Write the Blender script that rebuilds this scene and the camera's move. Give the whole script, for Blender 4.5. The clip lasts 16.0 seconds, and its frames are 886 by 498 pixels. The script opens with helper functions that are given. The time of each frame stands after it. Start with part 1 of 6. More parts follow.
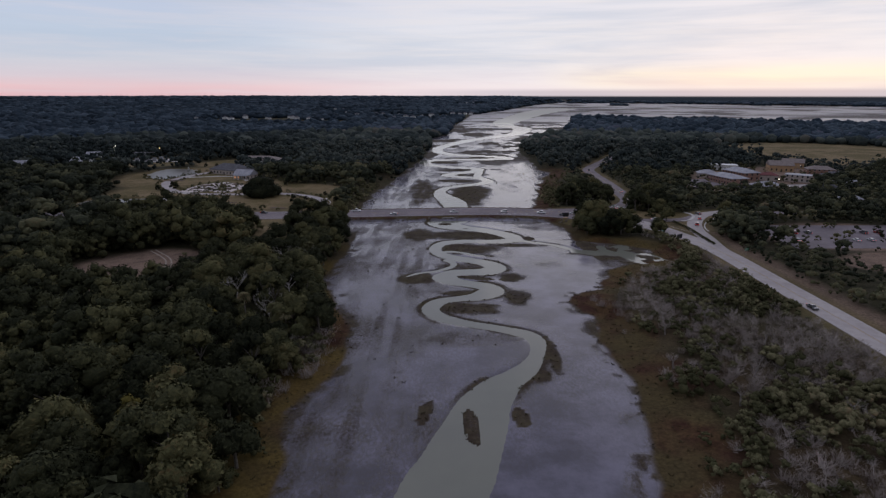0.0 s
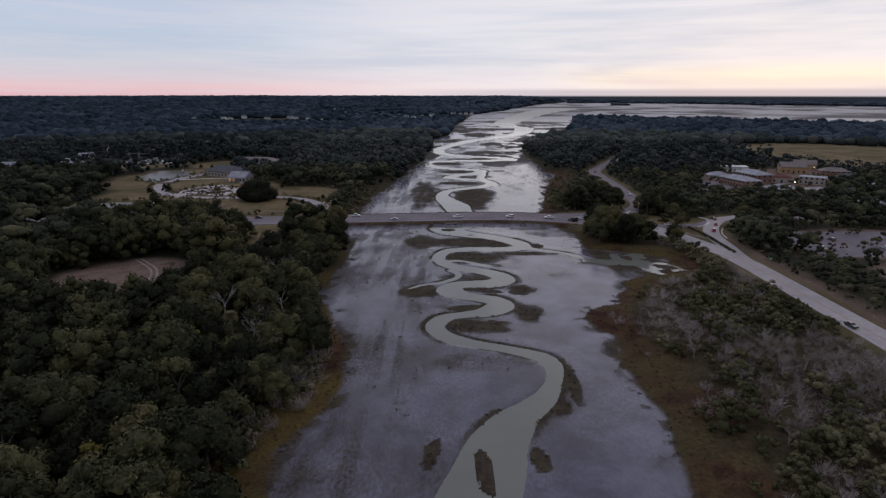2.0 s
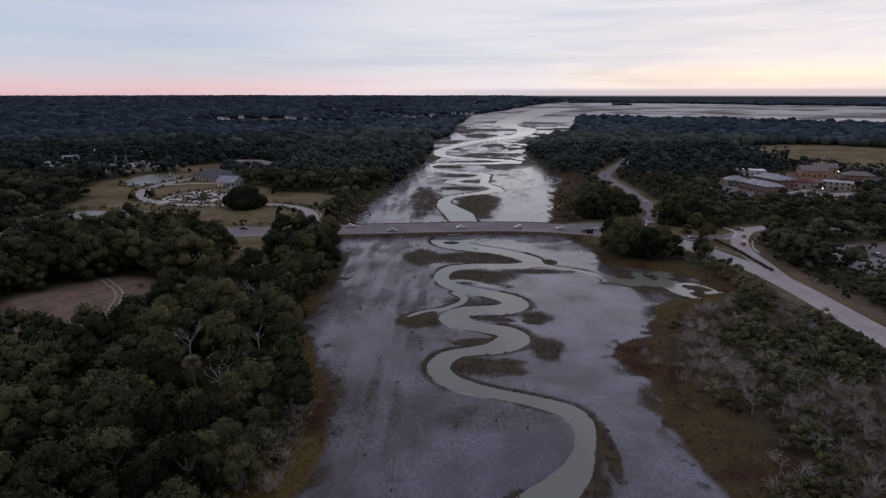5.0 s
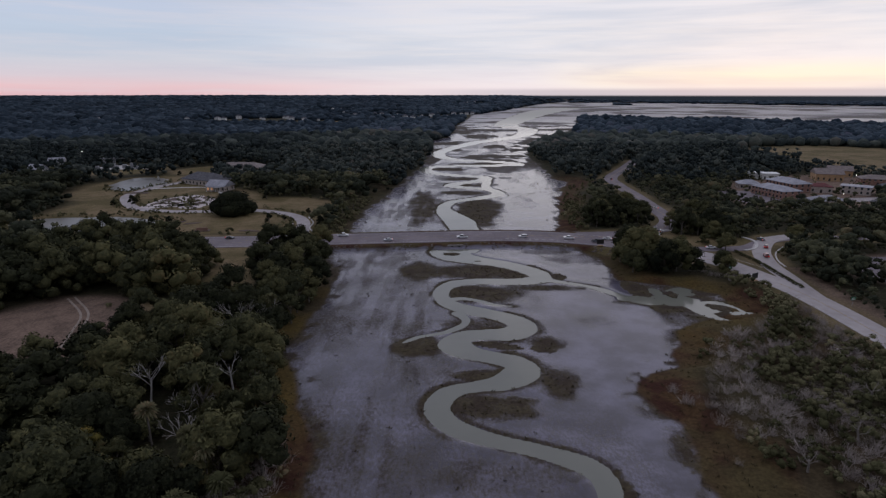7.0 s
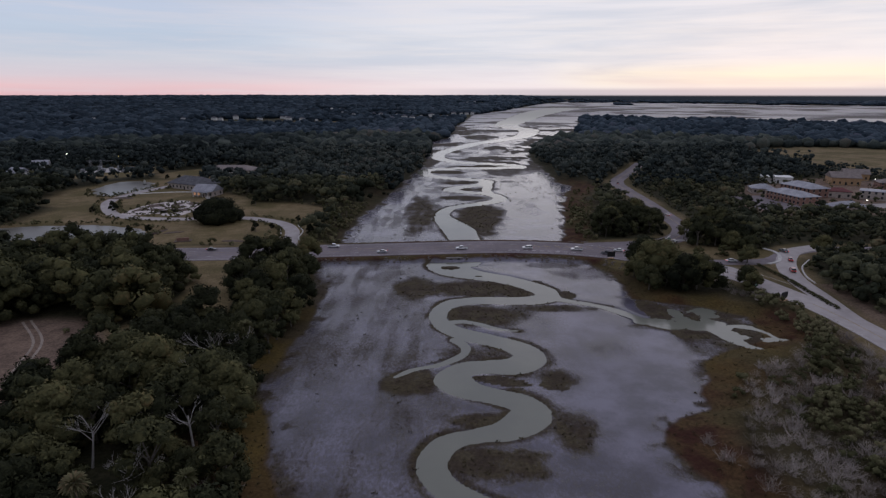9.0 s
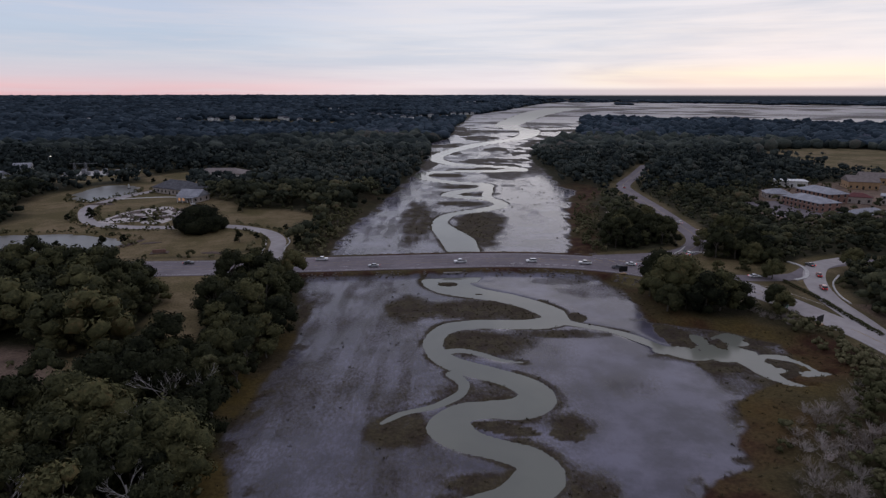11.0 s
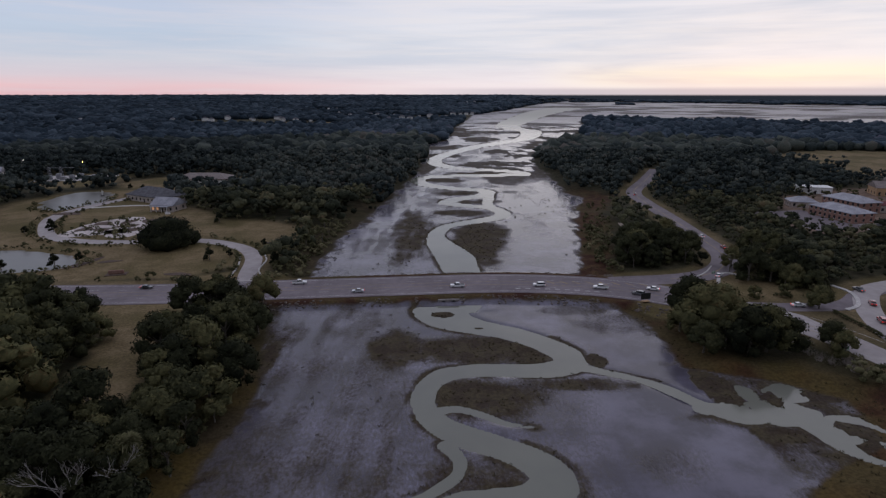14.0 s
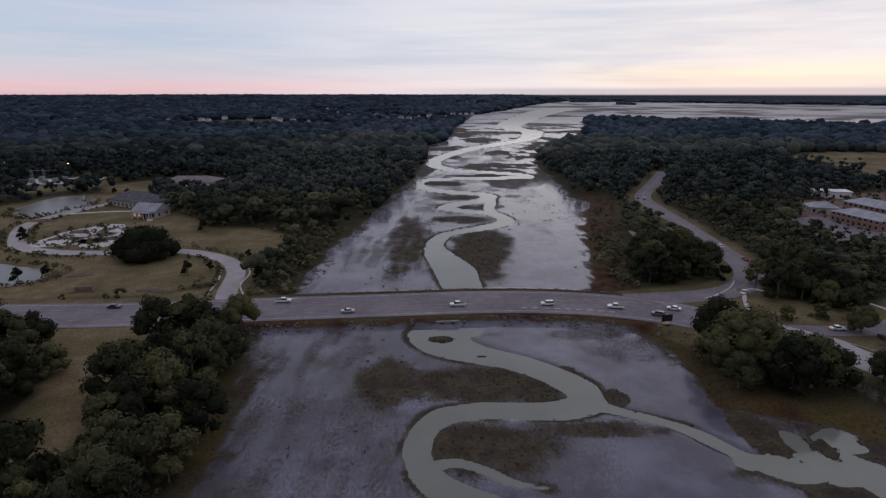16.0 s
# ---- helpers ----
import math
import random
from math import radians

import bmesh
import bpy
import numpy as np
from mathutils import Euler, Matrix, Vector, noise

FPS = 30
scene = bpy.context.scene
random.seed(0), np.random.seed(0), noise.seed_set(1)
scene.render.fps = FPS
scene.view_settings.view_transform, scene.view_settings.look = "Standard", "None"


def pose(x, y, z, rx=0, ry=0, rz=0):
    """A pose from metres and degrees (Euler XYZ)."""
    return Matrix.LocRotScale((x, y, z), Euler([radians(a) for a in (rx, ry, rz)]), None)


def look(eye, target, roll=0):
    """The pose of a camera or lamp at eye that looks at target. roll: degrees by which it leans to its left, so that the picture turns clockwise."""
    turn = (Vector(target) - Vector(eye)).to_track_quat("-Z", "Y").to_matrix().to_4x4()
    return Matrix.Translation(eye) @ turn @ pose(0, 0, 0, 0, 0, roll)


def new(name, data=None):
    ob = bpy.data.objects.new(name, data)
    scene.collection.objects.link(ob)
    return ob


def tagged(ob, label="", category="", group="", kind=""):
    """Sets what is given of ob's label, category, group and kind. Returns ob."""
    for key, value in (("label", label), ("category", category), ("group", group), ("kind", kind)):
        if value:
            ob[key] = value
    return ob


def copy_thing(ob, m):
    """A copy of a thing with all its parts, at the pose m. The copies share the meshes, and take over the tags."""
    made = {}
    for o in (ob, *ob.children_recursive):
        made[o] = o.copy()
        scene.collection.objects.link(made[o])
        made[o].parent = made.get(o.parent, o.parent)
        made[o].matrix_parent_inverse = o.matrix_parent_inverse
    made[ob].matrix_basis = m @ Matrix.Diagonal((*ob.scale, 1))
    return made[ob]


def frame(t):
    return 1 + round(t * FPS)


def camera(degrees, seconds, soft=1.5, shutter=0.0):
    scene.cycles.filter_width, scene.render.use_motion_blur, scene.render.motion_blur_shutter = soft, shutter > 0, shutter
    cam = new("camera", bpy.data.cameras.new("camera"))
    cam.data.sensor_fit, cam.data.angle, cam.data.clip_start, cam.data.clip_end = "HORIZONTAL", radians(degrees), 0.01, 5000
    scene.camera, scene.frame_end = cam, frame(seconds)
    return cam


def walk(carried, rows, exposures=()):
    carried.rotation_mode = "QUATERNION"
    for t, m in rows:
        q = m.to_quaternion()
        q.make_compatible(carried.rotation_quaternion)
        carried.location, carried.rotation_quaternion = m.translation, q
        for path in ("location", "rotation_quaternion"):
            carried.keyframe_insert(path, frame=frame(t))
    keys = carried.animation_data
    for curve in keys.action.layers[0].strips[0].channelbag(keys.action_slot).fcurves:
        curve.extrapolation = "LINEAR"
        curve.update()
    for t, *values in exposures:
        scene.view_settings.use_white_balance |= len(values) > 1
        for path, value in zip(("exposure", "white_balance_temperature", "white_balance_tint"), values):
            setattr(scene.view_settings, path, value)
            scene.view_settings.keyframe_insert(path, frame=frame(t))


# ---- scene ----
cam = camera(76.4, 16.0, soft=1.3)
PATH = [
    (0.0, (1.33, -14.92, 60.64), (74.677, -0.012, 0.012)),
    (1.0, (0.49, -8.38, 60.50), (74.668, -0.010, 0.010)),
    (2.0, (-0.21, -1.31, 60.42), (74.660, -0.009, 0.007)),
    (3.0, (-0.74, 6.22, 60.39), (74.652, -0.008, 0.005)),
    (4.0, (-1.10, 14.13, 60.39), (74.643, -0.007, 0.002)),
    (5.0, (-1.29, 22.36, 60.43), (74.635, -0.005, -0.000)),
    (6.0, (-1.30, 30.85, 60.49), (74.627, -0.004, -0.003)),
    (7.0, (-1.15, 39.54, 60.57), (74.618, -0.003, -0.006)),
    (8.0, (-0.85, 48.39, 60.66), (74.610, -0.002, -0.008)),
    (9.0, (-0.43, 57.34, 60.75), (74.602, -0.000, -0.011)),
    (10.0, (0.09, 66.34, 60.83), (74.593, 0.001, -0.013)),
    (11.0, (0.66, 75.36, 60.89), (74.585, 0.002, -0.016)),
    (12.0, (1.26, 84.35, 60.93), (74.577, 0.003, -0.019)),
    (13.0, (1.81, 93.29, 60.94), (74.568, 0.004, -0.021)),
    (14.0, (2.28, 102.15, 60.91), (74.560, 0.006, -0.024)),
    (15.0, (2.60, 110.90, 60.82), (74.552, 0.007, -0.026)),
    (16.0, (2.69, 119.52, 60.69), (74.543, 0.008, -0.029)),
]
walk(cam, [(t, pose(*p, *r)) for t, p, r in PATH])

# ---------------------------------------------------------------- sky and light
SUN_AZ, SUN_EL = radians(29), radians(3)      # to the right of straight ahead, low
w = bpy.data.worlds.new("evening_sky")
scene.world = w
w.use_nodes = True


def add(nt, kind, ins=None, **props):
    """A node with its properties and its inputs: values, or sockets of other nodes to link."""
    n = nt.nodes.new(kind)
    if "operation" in props:
        n.operation = props["operation"]
    if "data_type" in props:
        n.data_type, n.blend_type = props["data_type"], props["blend_type"]
    if "interpolation_type" in props:
        n.interpolation_type = props["interpolation_type"]
    if "attribute_name" in props:
        n.attribute_name = props["attribute_name"]
    for k, v in (ins or {}).items():
        s = n.inputs[k]
        if isinstance(v, bpy.types.NodeSocket):
            nt.links.new(v, s)
        else:
            s.default_value = v
    return n


def ramp(nt, fac, stops, mode="LINEAR"):
    n = add(nt, "ShaderNodeValToRGB", {0: fac})
    cr = n.color_ramp
    cr.interpolation = mode
    while len(cr.elements) < len(stops):
        cr.elements.new(0.5)
    for e, (p, c) in zip(cr.elements, stops):
        e.position = p
        e.color = (*c, 1) if len(c) == 3 else c
    return n.outputs[0]


def math_node(nt, op, a, b=0.0, clamp=False):
    n = add(nt, "ShaderNodeMath", operation=op)
    n.use_clamp = clamp
    for i, v in enumerate((a, b)):
        if isinstance(v, bpy.types.NodeSocket):
            nt.links.new(v, n.inputs[i])
        else:
            n.inputs[i].default_value = v
    return n.outputs[0]


def mix(nt, fac, a, b, blend="MIX"):
    n = add(nt, "ShaderNodeMix", data_type="RGBA", blend_type=blend)
    for i, v in ((0, fac), (6, a), (7, b)):
        if isinstance(v, bpy.types.NodeSocket):
            nt.links.new(v, n.inputs[i])
        else:
            n.inputs[i].default_value = (*v, 1) if isinstance(v, tuple) else v
    return n.outputs[2]


def fit_range(nt, v, a, b, c=0.0, d=1.0):
    n = add(nt, "ShaderNodeMapRange", {0: v, 1: a, 2: b, 3: c, 4: d}, interpolation_type="SMOOTHSTEP")
    return n.outputs[0]


def noise_node(nt, vec, scale, detail=4, rough=0.55, dist=0.0):
    n = add(nt, "ShaderNodeTexNoise", {"Scale": scale, "Detail": detail, "Roughness": rough, "Distortion": dist})
    if vec is not None:
        nt.links.new(vec, n.inputs["Vector"])
    return n.outputs["Fac"]


def sky_world():
    nt = w.node_tree
    bg = nt.nodes["Background"]
    co = add(nt, "ShaderNodeTexCoord").outputs["Generated"]
    xyz = add(nt, "ShaderNodeSeparateXYZ", {0: co})
    up = xyz.outputs[2]
    clear = add(nt, "ShaderNodeTexSky")
    clear.sky_type, clear.sun_disc, clear.sun_elevation, clear.sun_rotation, clear.dust_density = "NISHITA", False, SUN_EL, SUN_AZ, 2.0
    clear = mix(nt, 1.0, clear.outputs[0], (0.10, 0.10, 0.10), "MULTIPLY")
    # the cloud deck: pink at the horizon, pale above it, blue-grey overhead
    deck = ramp(nt, math_node(nt, "MULTIPLY", up, 2.0), [
        (0.0, (0.78, 0.50, 0.54)), (0.026, (0.84, 0.57, 0.60)), (0.052, (0.72, 0.63, 0.69)), (0.10, (0.62, 0.645, 0.73)),
        (0.17, (0.545, 0.63, 0.765)), (0.30, (0.54, 0.60, 0.765)), (0.6, (0.61, 0.625, 0.81)), (1.0, (0.60, 0.615, 0.81))])
    # glow round the sunken sun
    sun = (math.sin(SUN_AZ), math.cos(SUN_AZ), 0.0)
    dot = add(nt, "ShaderNodeVectorMath", {0: co, 1: sun}, operation="DOT_PRODUCT").outputs["Value"]
    wide = math_node(nt, "MULTIPLY", fit_range(nt, dot, 0.55, 1.0), fit_range(nt, up, 0.5, 0.0))
    deck = mix(nt, math_node(nt, "MULTIPLY", wide, 0.85), deck, (0.93, 0.89, 0.92))
    tight = math_node(nt, "MULTIPLY", fit_range(nt, dot, 0.93, 0.995), fit_range(nt, math_node(nt, "ABSOLUTE", math_node(nt, "SUBTRACT", up, 0.026)), 0.03, 0.0))
    deck = mix(nt, math_node(nt, "MULTIPLY", tight, 0.9), deck, (1.05, 0.93, 0.72))
    # streaks of cloud, flattened towards the horizon
    flat = add(nt, "ShaderNodeMapping", {"Vector": co, "Scale": (1.6, 1.6, 22.0)}).outputs[0]
    fine = add(nt, "ShaderNodeMapping", {"Vector": co, "Scale": (4.0, 4.0, 60.0), "Rotation": (0.01, 0.02, 0.3)}).outputs[0]
    s1 = fit_range(nt, noise_node(nt, flat, 1.4, 6, 0.55, 0.3), 0.36, 0.66)
    s2 = fit_range(nt, noise_node(nt, fine, 1.2, 5, 0.6, 0.4), 0.40, 0.70)
    deck = mix(nt, math_node(nt, "MULTIPLY", s1, 0.55), deck, mix(nt, fit_range(nt, up, 0.0, 0.06), (0.82, 0.62, 0.65), (0.49, 0.57, 0.71)))
    deck = mix(nt, math_node(nt, "MULTIPLY", s2, 0.30), deck, mix(nt, wide, (0.74, 0.69, 0.74), (0.95, 0.88, 0.85)))
    # a low grey bank on the horizon towards the sea
    low = math_node(nt, "MULTIPLY", fit_range(nt, dot, 0.80, 0.97), fit_range(nt, up, 0.012, 0.004))
    deck = mix(nt, math_node(nt, "MULTIPLY", low, 0.7), deck, (0.52, 0.47, 0.53))
    all_sky = mix(nt, 0.97, clear, deck)
    # the east, away from the sunset, has gone dull already
    dusk = fit_range(nt, xyz.outputs[1], -0.75, 0.55, 0.52, 1.0)
    all_sky = mix(nt, 1.0, all_sky, add(nt, "ShaderNodeCombineXYZ", {0: dusk, 1: dusk, 2: dusk}).outputs[0], "MULTIPLY")
    ground = mix(nt, fit_range(nt, up, -0.004, -0.0005), (0.02, 0.025, 0.035), all_sky)
    nt.links.new(ground, bg.inputs[0])
    bg.inputs[1].default_value = 1.0


sky_world()
lamp = bpy.data.lights.new("sun", "SUN")
lamp.energy, lamp.angle, lamp.color = 0.12, radians(50), (1.0, 0.88, 0.78)
sun_lamp = new("sun", lamp)
sun_lamp.matrix_world = look((300 * math.sin(SUN_AZ), 300 * math.cos(SUN_AZ), 60), (0, 0, 0))


# ---------------------------------------------------------------- materials
def material(name, colour, rough=0.8, metal=0.0):
    m = bpy.data.materials.new(name)
    m.use_nodes = True
    b = m.node_tree.nodes["Principled BSDF"]
    b.inputs["Base Color"].default_value = (*colour, 1)
    b.inputs["Roughness"].default_value = rough
    b.inputs["Metallic"].default_value = metal
    return m, m.node_tree, b


def place(nt):
    return add(nt, "ShaderNodeNewGeometry").outputs["Position"]


def bump(nt, b, height, strength, dist):
    n = add(nt, "ShaderNodeBump", {"Height": height, "Strength": strength, "Distance": dist})
    nt.links.new(n.outputs[0], b.inputs["Normal"])


def worn(name, a, c, scale, rough=0.85, bump_by=0.02, spec=0.3, second=0.3, tall=None):
    """A matt surface that wanders between two colours at two scales."""
    m, nt, b = material(name, a, rough)
    p = place(nt)
    if tall:
        p = add(nt, "ShaderNodeMapping", {"Vector": p, "Scale": tall}).outputs[0]
    big = fit_range(nt, noise_node(nt, p, scale, 4), 0.35, 0.65)
    small = noise_node(nt, p, scale * 9, 3)
    col = mix(nt, big, a, c)
    col = mix(nt, second, col, mix(nt, fit_range(nt, small, 0.3, 0.7), (0.35, 0.35, 0.35), (1.6, 1.6, 1.6)), "MULTIPLY")
    nt.links.new(col, b.inputs["Base Color"])
    b.inputs["Specular IOR Level"].default_value = spec
    if bump_by:
        bump(nt, b, small, 0.6, bump_by)
    return m


def leaf_material(name, dark, mid, light, by_tree="tint", rough=0.9, grain=1.1, relief=0.35):
    """Foliage: each leaf clump has its own shade, each tree its own hue, and twigs break up the surface."""
    m, nt, b = material(name, mid, rough)
    geo = add(nt, "ShaderNodeNewGeometry")
    isl, p = geo.outputs["Random Per Island"], geo.outputs["Position"]
    if by_tree == "tint":
        tree = add(nt, "ShaderNodeAttribute", attribute_name="tint").outputs["Fac"]
    else:
        tree = add(nt, "ShaderNodeObjectInfo").outputs["Random"]
    twigs = noise_node(nt, p, grain, 4, 0.7)
    boughs = noise_node(nt, p, grain * 0.22, 2, 0.5)
    v = math_node(nt, "ADD", math_node(nt, "MULTIPLY", isl, 0.26), math_node(nt, "SUBTRACT", math_node(nt, "MULTIPLY", tree, 0.64), 0.07))
    v = math_node(nt, "ADD", v, math_node(nt, "MULTIPLY", fit_range(nt, twigs, 0.30, 0.70), 0.22))
    v = math_node(nt, "ADD", v, math_node(nt, "MULTIPLY", math_node(nt, "SUBTRACT", boughs, 0.5), 0.35))
    col = ramp(nt, v, [(0.05, dark), (0.45, mid), (0.82, light), (1.0, (light[0] * 1.3, light[1] * 1.0, light[2] * 1.05))])
    nt.links.new(col, b.inputs["Base Color"])
    b.inputs["Specular IOR Level"].default_value = 0.05
    if relief:
        bump(nt, b, twigs, 0.9, relief)
    return m


OAK = ((0.009, 0.011, 0.007), (0.044, 0.047, 0.024), (0.118, 0.112, 0.050))
LEAF = leaf_material("oak_leaves", *OAK, by_tree="object", grain=1.5)
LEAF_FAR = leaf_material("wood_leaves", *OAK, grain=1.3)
MIXED = leaf_material("mixed_wood_leaves", (0.009, 0.012, 0.009), (0.040, 0.045, 0.028), (0.110, 0.108, 0.058), grain=0.8, relief=0.6)
# bluish distance haze is mixed into these two leaf colours, slightly, then fully
PART_HAZED_LEAF = leaf_material("part_hazed_pine_leaves", (0.011, 0.015, 0.015), (0.036, 0.046, 0.043), (0.088, 0.098, 0.080), grain=0.5, relief=0.9)
HAZED_LEAF = leaf_material("hazed_far_leaves", (0.010, 0.016, 0.022), (0.028, 0.042, 0.056), (0.066, 0.088, 0.108), grain=0.22, relief=1.6)
YELLOW = leaf_material("yellow_leaves", (0.060, 0.056, 0.014), (0.10, 0.088, 0.022), (0.15, 0.125, 0.035), by_tree="object")
SHRUB = leaf_material("shrub_leaves", (0.036, 0.037, 0.017), (0.088, 0.086, 0.042), (0.19, 0.172, 0.095), grain=1.8, relief=0.25)
GREYTWIG = leaf_material("bare_twigs", (0.17, 0.14, 0.122), (0.27, 0.232, 0.207), (0.40, 0.355, 0.32), relief=0)
PALM = leaf_material("palmetto_fronds", (0.09, 0.095, 0.045), (0.15, 0.145, 0.075), (0.23, 0.21, 0.12), by_tree="object", relief=0)
MARSHGRASS = leaf_material("marsh_grass", (0.060, 0.048, 0.028), (0.085, 0.070, 0.040), (0.12, 0.10, 0.058), rough=0.8, relief=0)
BARK = worn("bark", (0.09, 0.075, 0.06), (0.16, 0.14, 0.12), 3.0)
GREYWOOD = worn("lichened_wood", (0.26, 0.23, 0.20), (0.19, 0.165, 0.15), 2.0)
DEADWOOD = worn("dead_wood", (0.46, 0.43, 0.40), (0.34, 0.31, 0.285), 2.0)
ASPHALT = worn("asphalt", (0.152, 0.128, 0.136), (0.198, 0.168, 0.178), 0.06, 0.85, 0.0, second=0.15)
DRIVE = worn("pale_asphalt", (0.32, 0.285, 0.275), (0.39, 0.35, 0.335), 0.05, 0.85, 0.0, second=0.12)
CONCRETE = worn("concrete", (0.42, 0.40, 0.38), (0.55, 0.52, 0.49), 0.4)
OLDCONCRETE = worn("stained_concrete", (0.20, 0.18, 0.165), (0.28, 0.255, 0.235), 0.6)
PAVING = worn("garden_paving", (0.46, 0.40, 0.38), (0.60, 0.54, 0.50), 0.25)
WHITELINE = worn("white_road_paint", (0.50, 0.485, 0.47), (0.33, 0.315, 0.31), 1.0, 0.6, 0.0)
YELLOWLINE = worn("yellow_road_paint", (0.36, 0.25, 0.10), (0.25, 0.19, 0.10), 1.0, 0.6, 0.0)
ROCK = worn("riprap_rock", (0.085, 0.068, 0.056), (0.15, 0.125, 0.108), 1.2, 0.9, 0.05)
SANDPATH = worn("pale_sand", (0.33, 0.27, 0.22), (0.26, 0.21, 0.17), 0.4)
BRICK = worn("red_brick", (0.24, 0.13, 0.10), (0.30, 0.18, 0.14), 0.8)
STUCCO = worn("pale_stucco", (0.50, 0.43, 0.38), (0.42, 0.36, 0.32), 0.6)
OCHRE = worn("ochre_stucco", (0.48, 0.31, 0.17), (0.40, 0.26, 0.15), 0.5)
WHITEPAINT = worn("white_paint", (0.78, 0.77, 0.75), (0.66, 0.65, 0.63), 0.7, 0.6)
SLATE = worn("grey_roof", (0.085, 0.083, 0.090), (0.125, 0.122, 0.132), 0.5, 0.9, spec=0.15)
METALROOF = worn("pale_metal_roof", (0.24, 0.238, 0.262), (0.33, 0.328, 0.355), 0.3, 0.6, 0.0)
REDROOF = worn("dark_red_roof", (0.16, 0.045, 0.045), (0.11, 0.035, 0.035), 0.5, 0.8)
BROWNROOF = worn("brown_roof", (0.17, 0.14, 0.13), (0.23, 0.19, 0.17), 0.5, 0.8)
GALV = worn("galvanised_steel", (0.26, 0.26, 0.27), (0.20, 0.20, 0.21), 1.0, 0.5, 0.0)
BLACK = worn("dark_plastic", (0.02, 0.02, 0.022), (0.035, 0.033, 0.03), 2.0, 0.6, 0.0)
MULCH = worn("mulch", (0.07, 0.045, 0.035), (0.11, 0.075, 0.055), 0.7)
TYRE = material("tyre_rubber", (0.02, 0.02, 0.02), 0.8)[0]
RIM = material("wheel_metal", (0.5, 0.5, 0.52), 0.3, 0.9)[0]
GLASS = material("dark_glass", (0.02, 0.025, 0.03), 0.08)[0]


def emitter(name, colour, strength):
    m, nt, b = material(name, colour, 0.4)
    b.inputs["Emission Color"].default_value = (*colour, 1)
    b.inputs["Emission Strength"].default_value = strength
    return m


BULB_ORANGE = emitter("sodium_bulb", (1.0, 0.45, 0.10), 70.0)
BULB_WHITE = emitter("white_bulb", (1.0, 0.92, 0.80), 5.0)
LIT = emitter("lit_window", (1.0, 0.50, 0.25), 0.3)
HEADLAMP = emitter("headlight_glass", (1.0, 0.95, 0.85), 3.0)
TAILLAMP = emitter("tail_light_glass", (0.9, 0.03, 0.02), 0.8)
PAINTS = {}


def car_paint(name, c):
    if name not in PAINTS:
        PAINTS[name] = material(name + "_car_paint", c, 0.25)[0]
        PAINTS[name].node_tree.nodes["Principled BSDF"].inputs["Coat Weight"].default_value = 0.6
    return PAINTS[name]


def water_material(name, colour, ripple, rough, deep):
    m, nt, b = material(name, colour, rough)
    p = place(nt)
    silt = fit_range(nt, noise_node(nt, p, 0.05, 4), 0.3, 0.7)
    nt.links.new(mix(nt, silt, colour, deep), b.inputs["Base Color"])
    b.inputs["IOR"].default_value = 1.33
    north = add(nt, "ShaderNodeSeparateXYZ", {0: p}).outputs[1]
    nt.links.new(fit_range(nt, north, 500.0, 1900.0, rough, 0.42), b.inputs["Roughness"])
    rip = add(nt, "ShaderNodeMapping", {"Vector": p, "Scale": (1.0, 0.45, 1.0)}).outputs[0]
    bump(nt, b, noise_node(nt, rip, 0.9, 3), ripple, 0.03)
    return m


WATER = water_material("creek_water", (0.190, 0.190, 0.152), 0.25, 0.10, (0.165, 0.166, 0.136))
PONDWATER = water_material("pond_water", (0.15, 0.14, 0.12), 0.5, 0.32, (0.11, 0.105, 0.09))


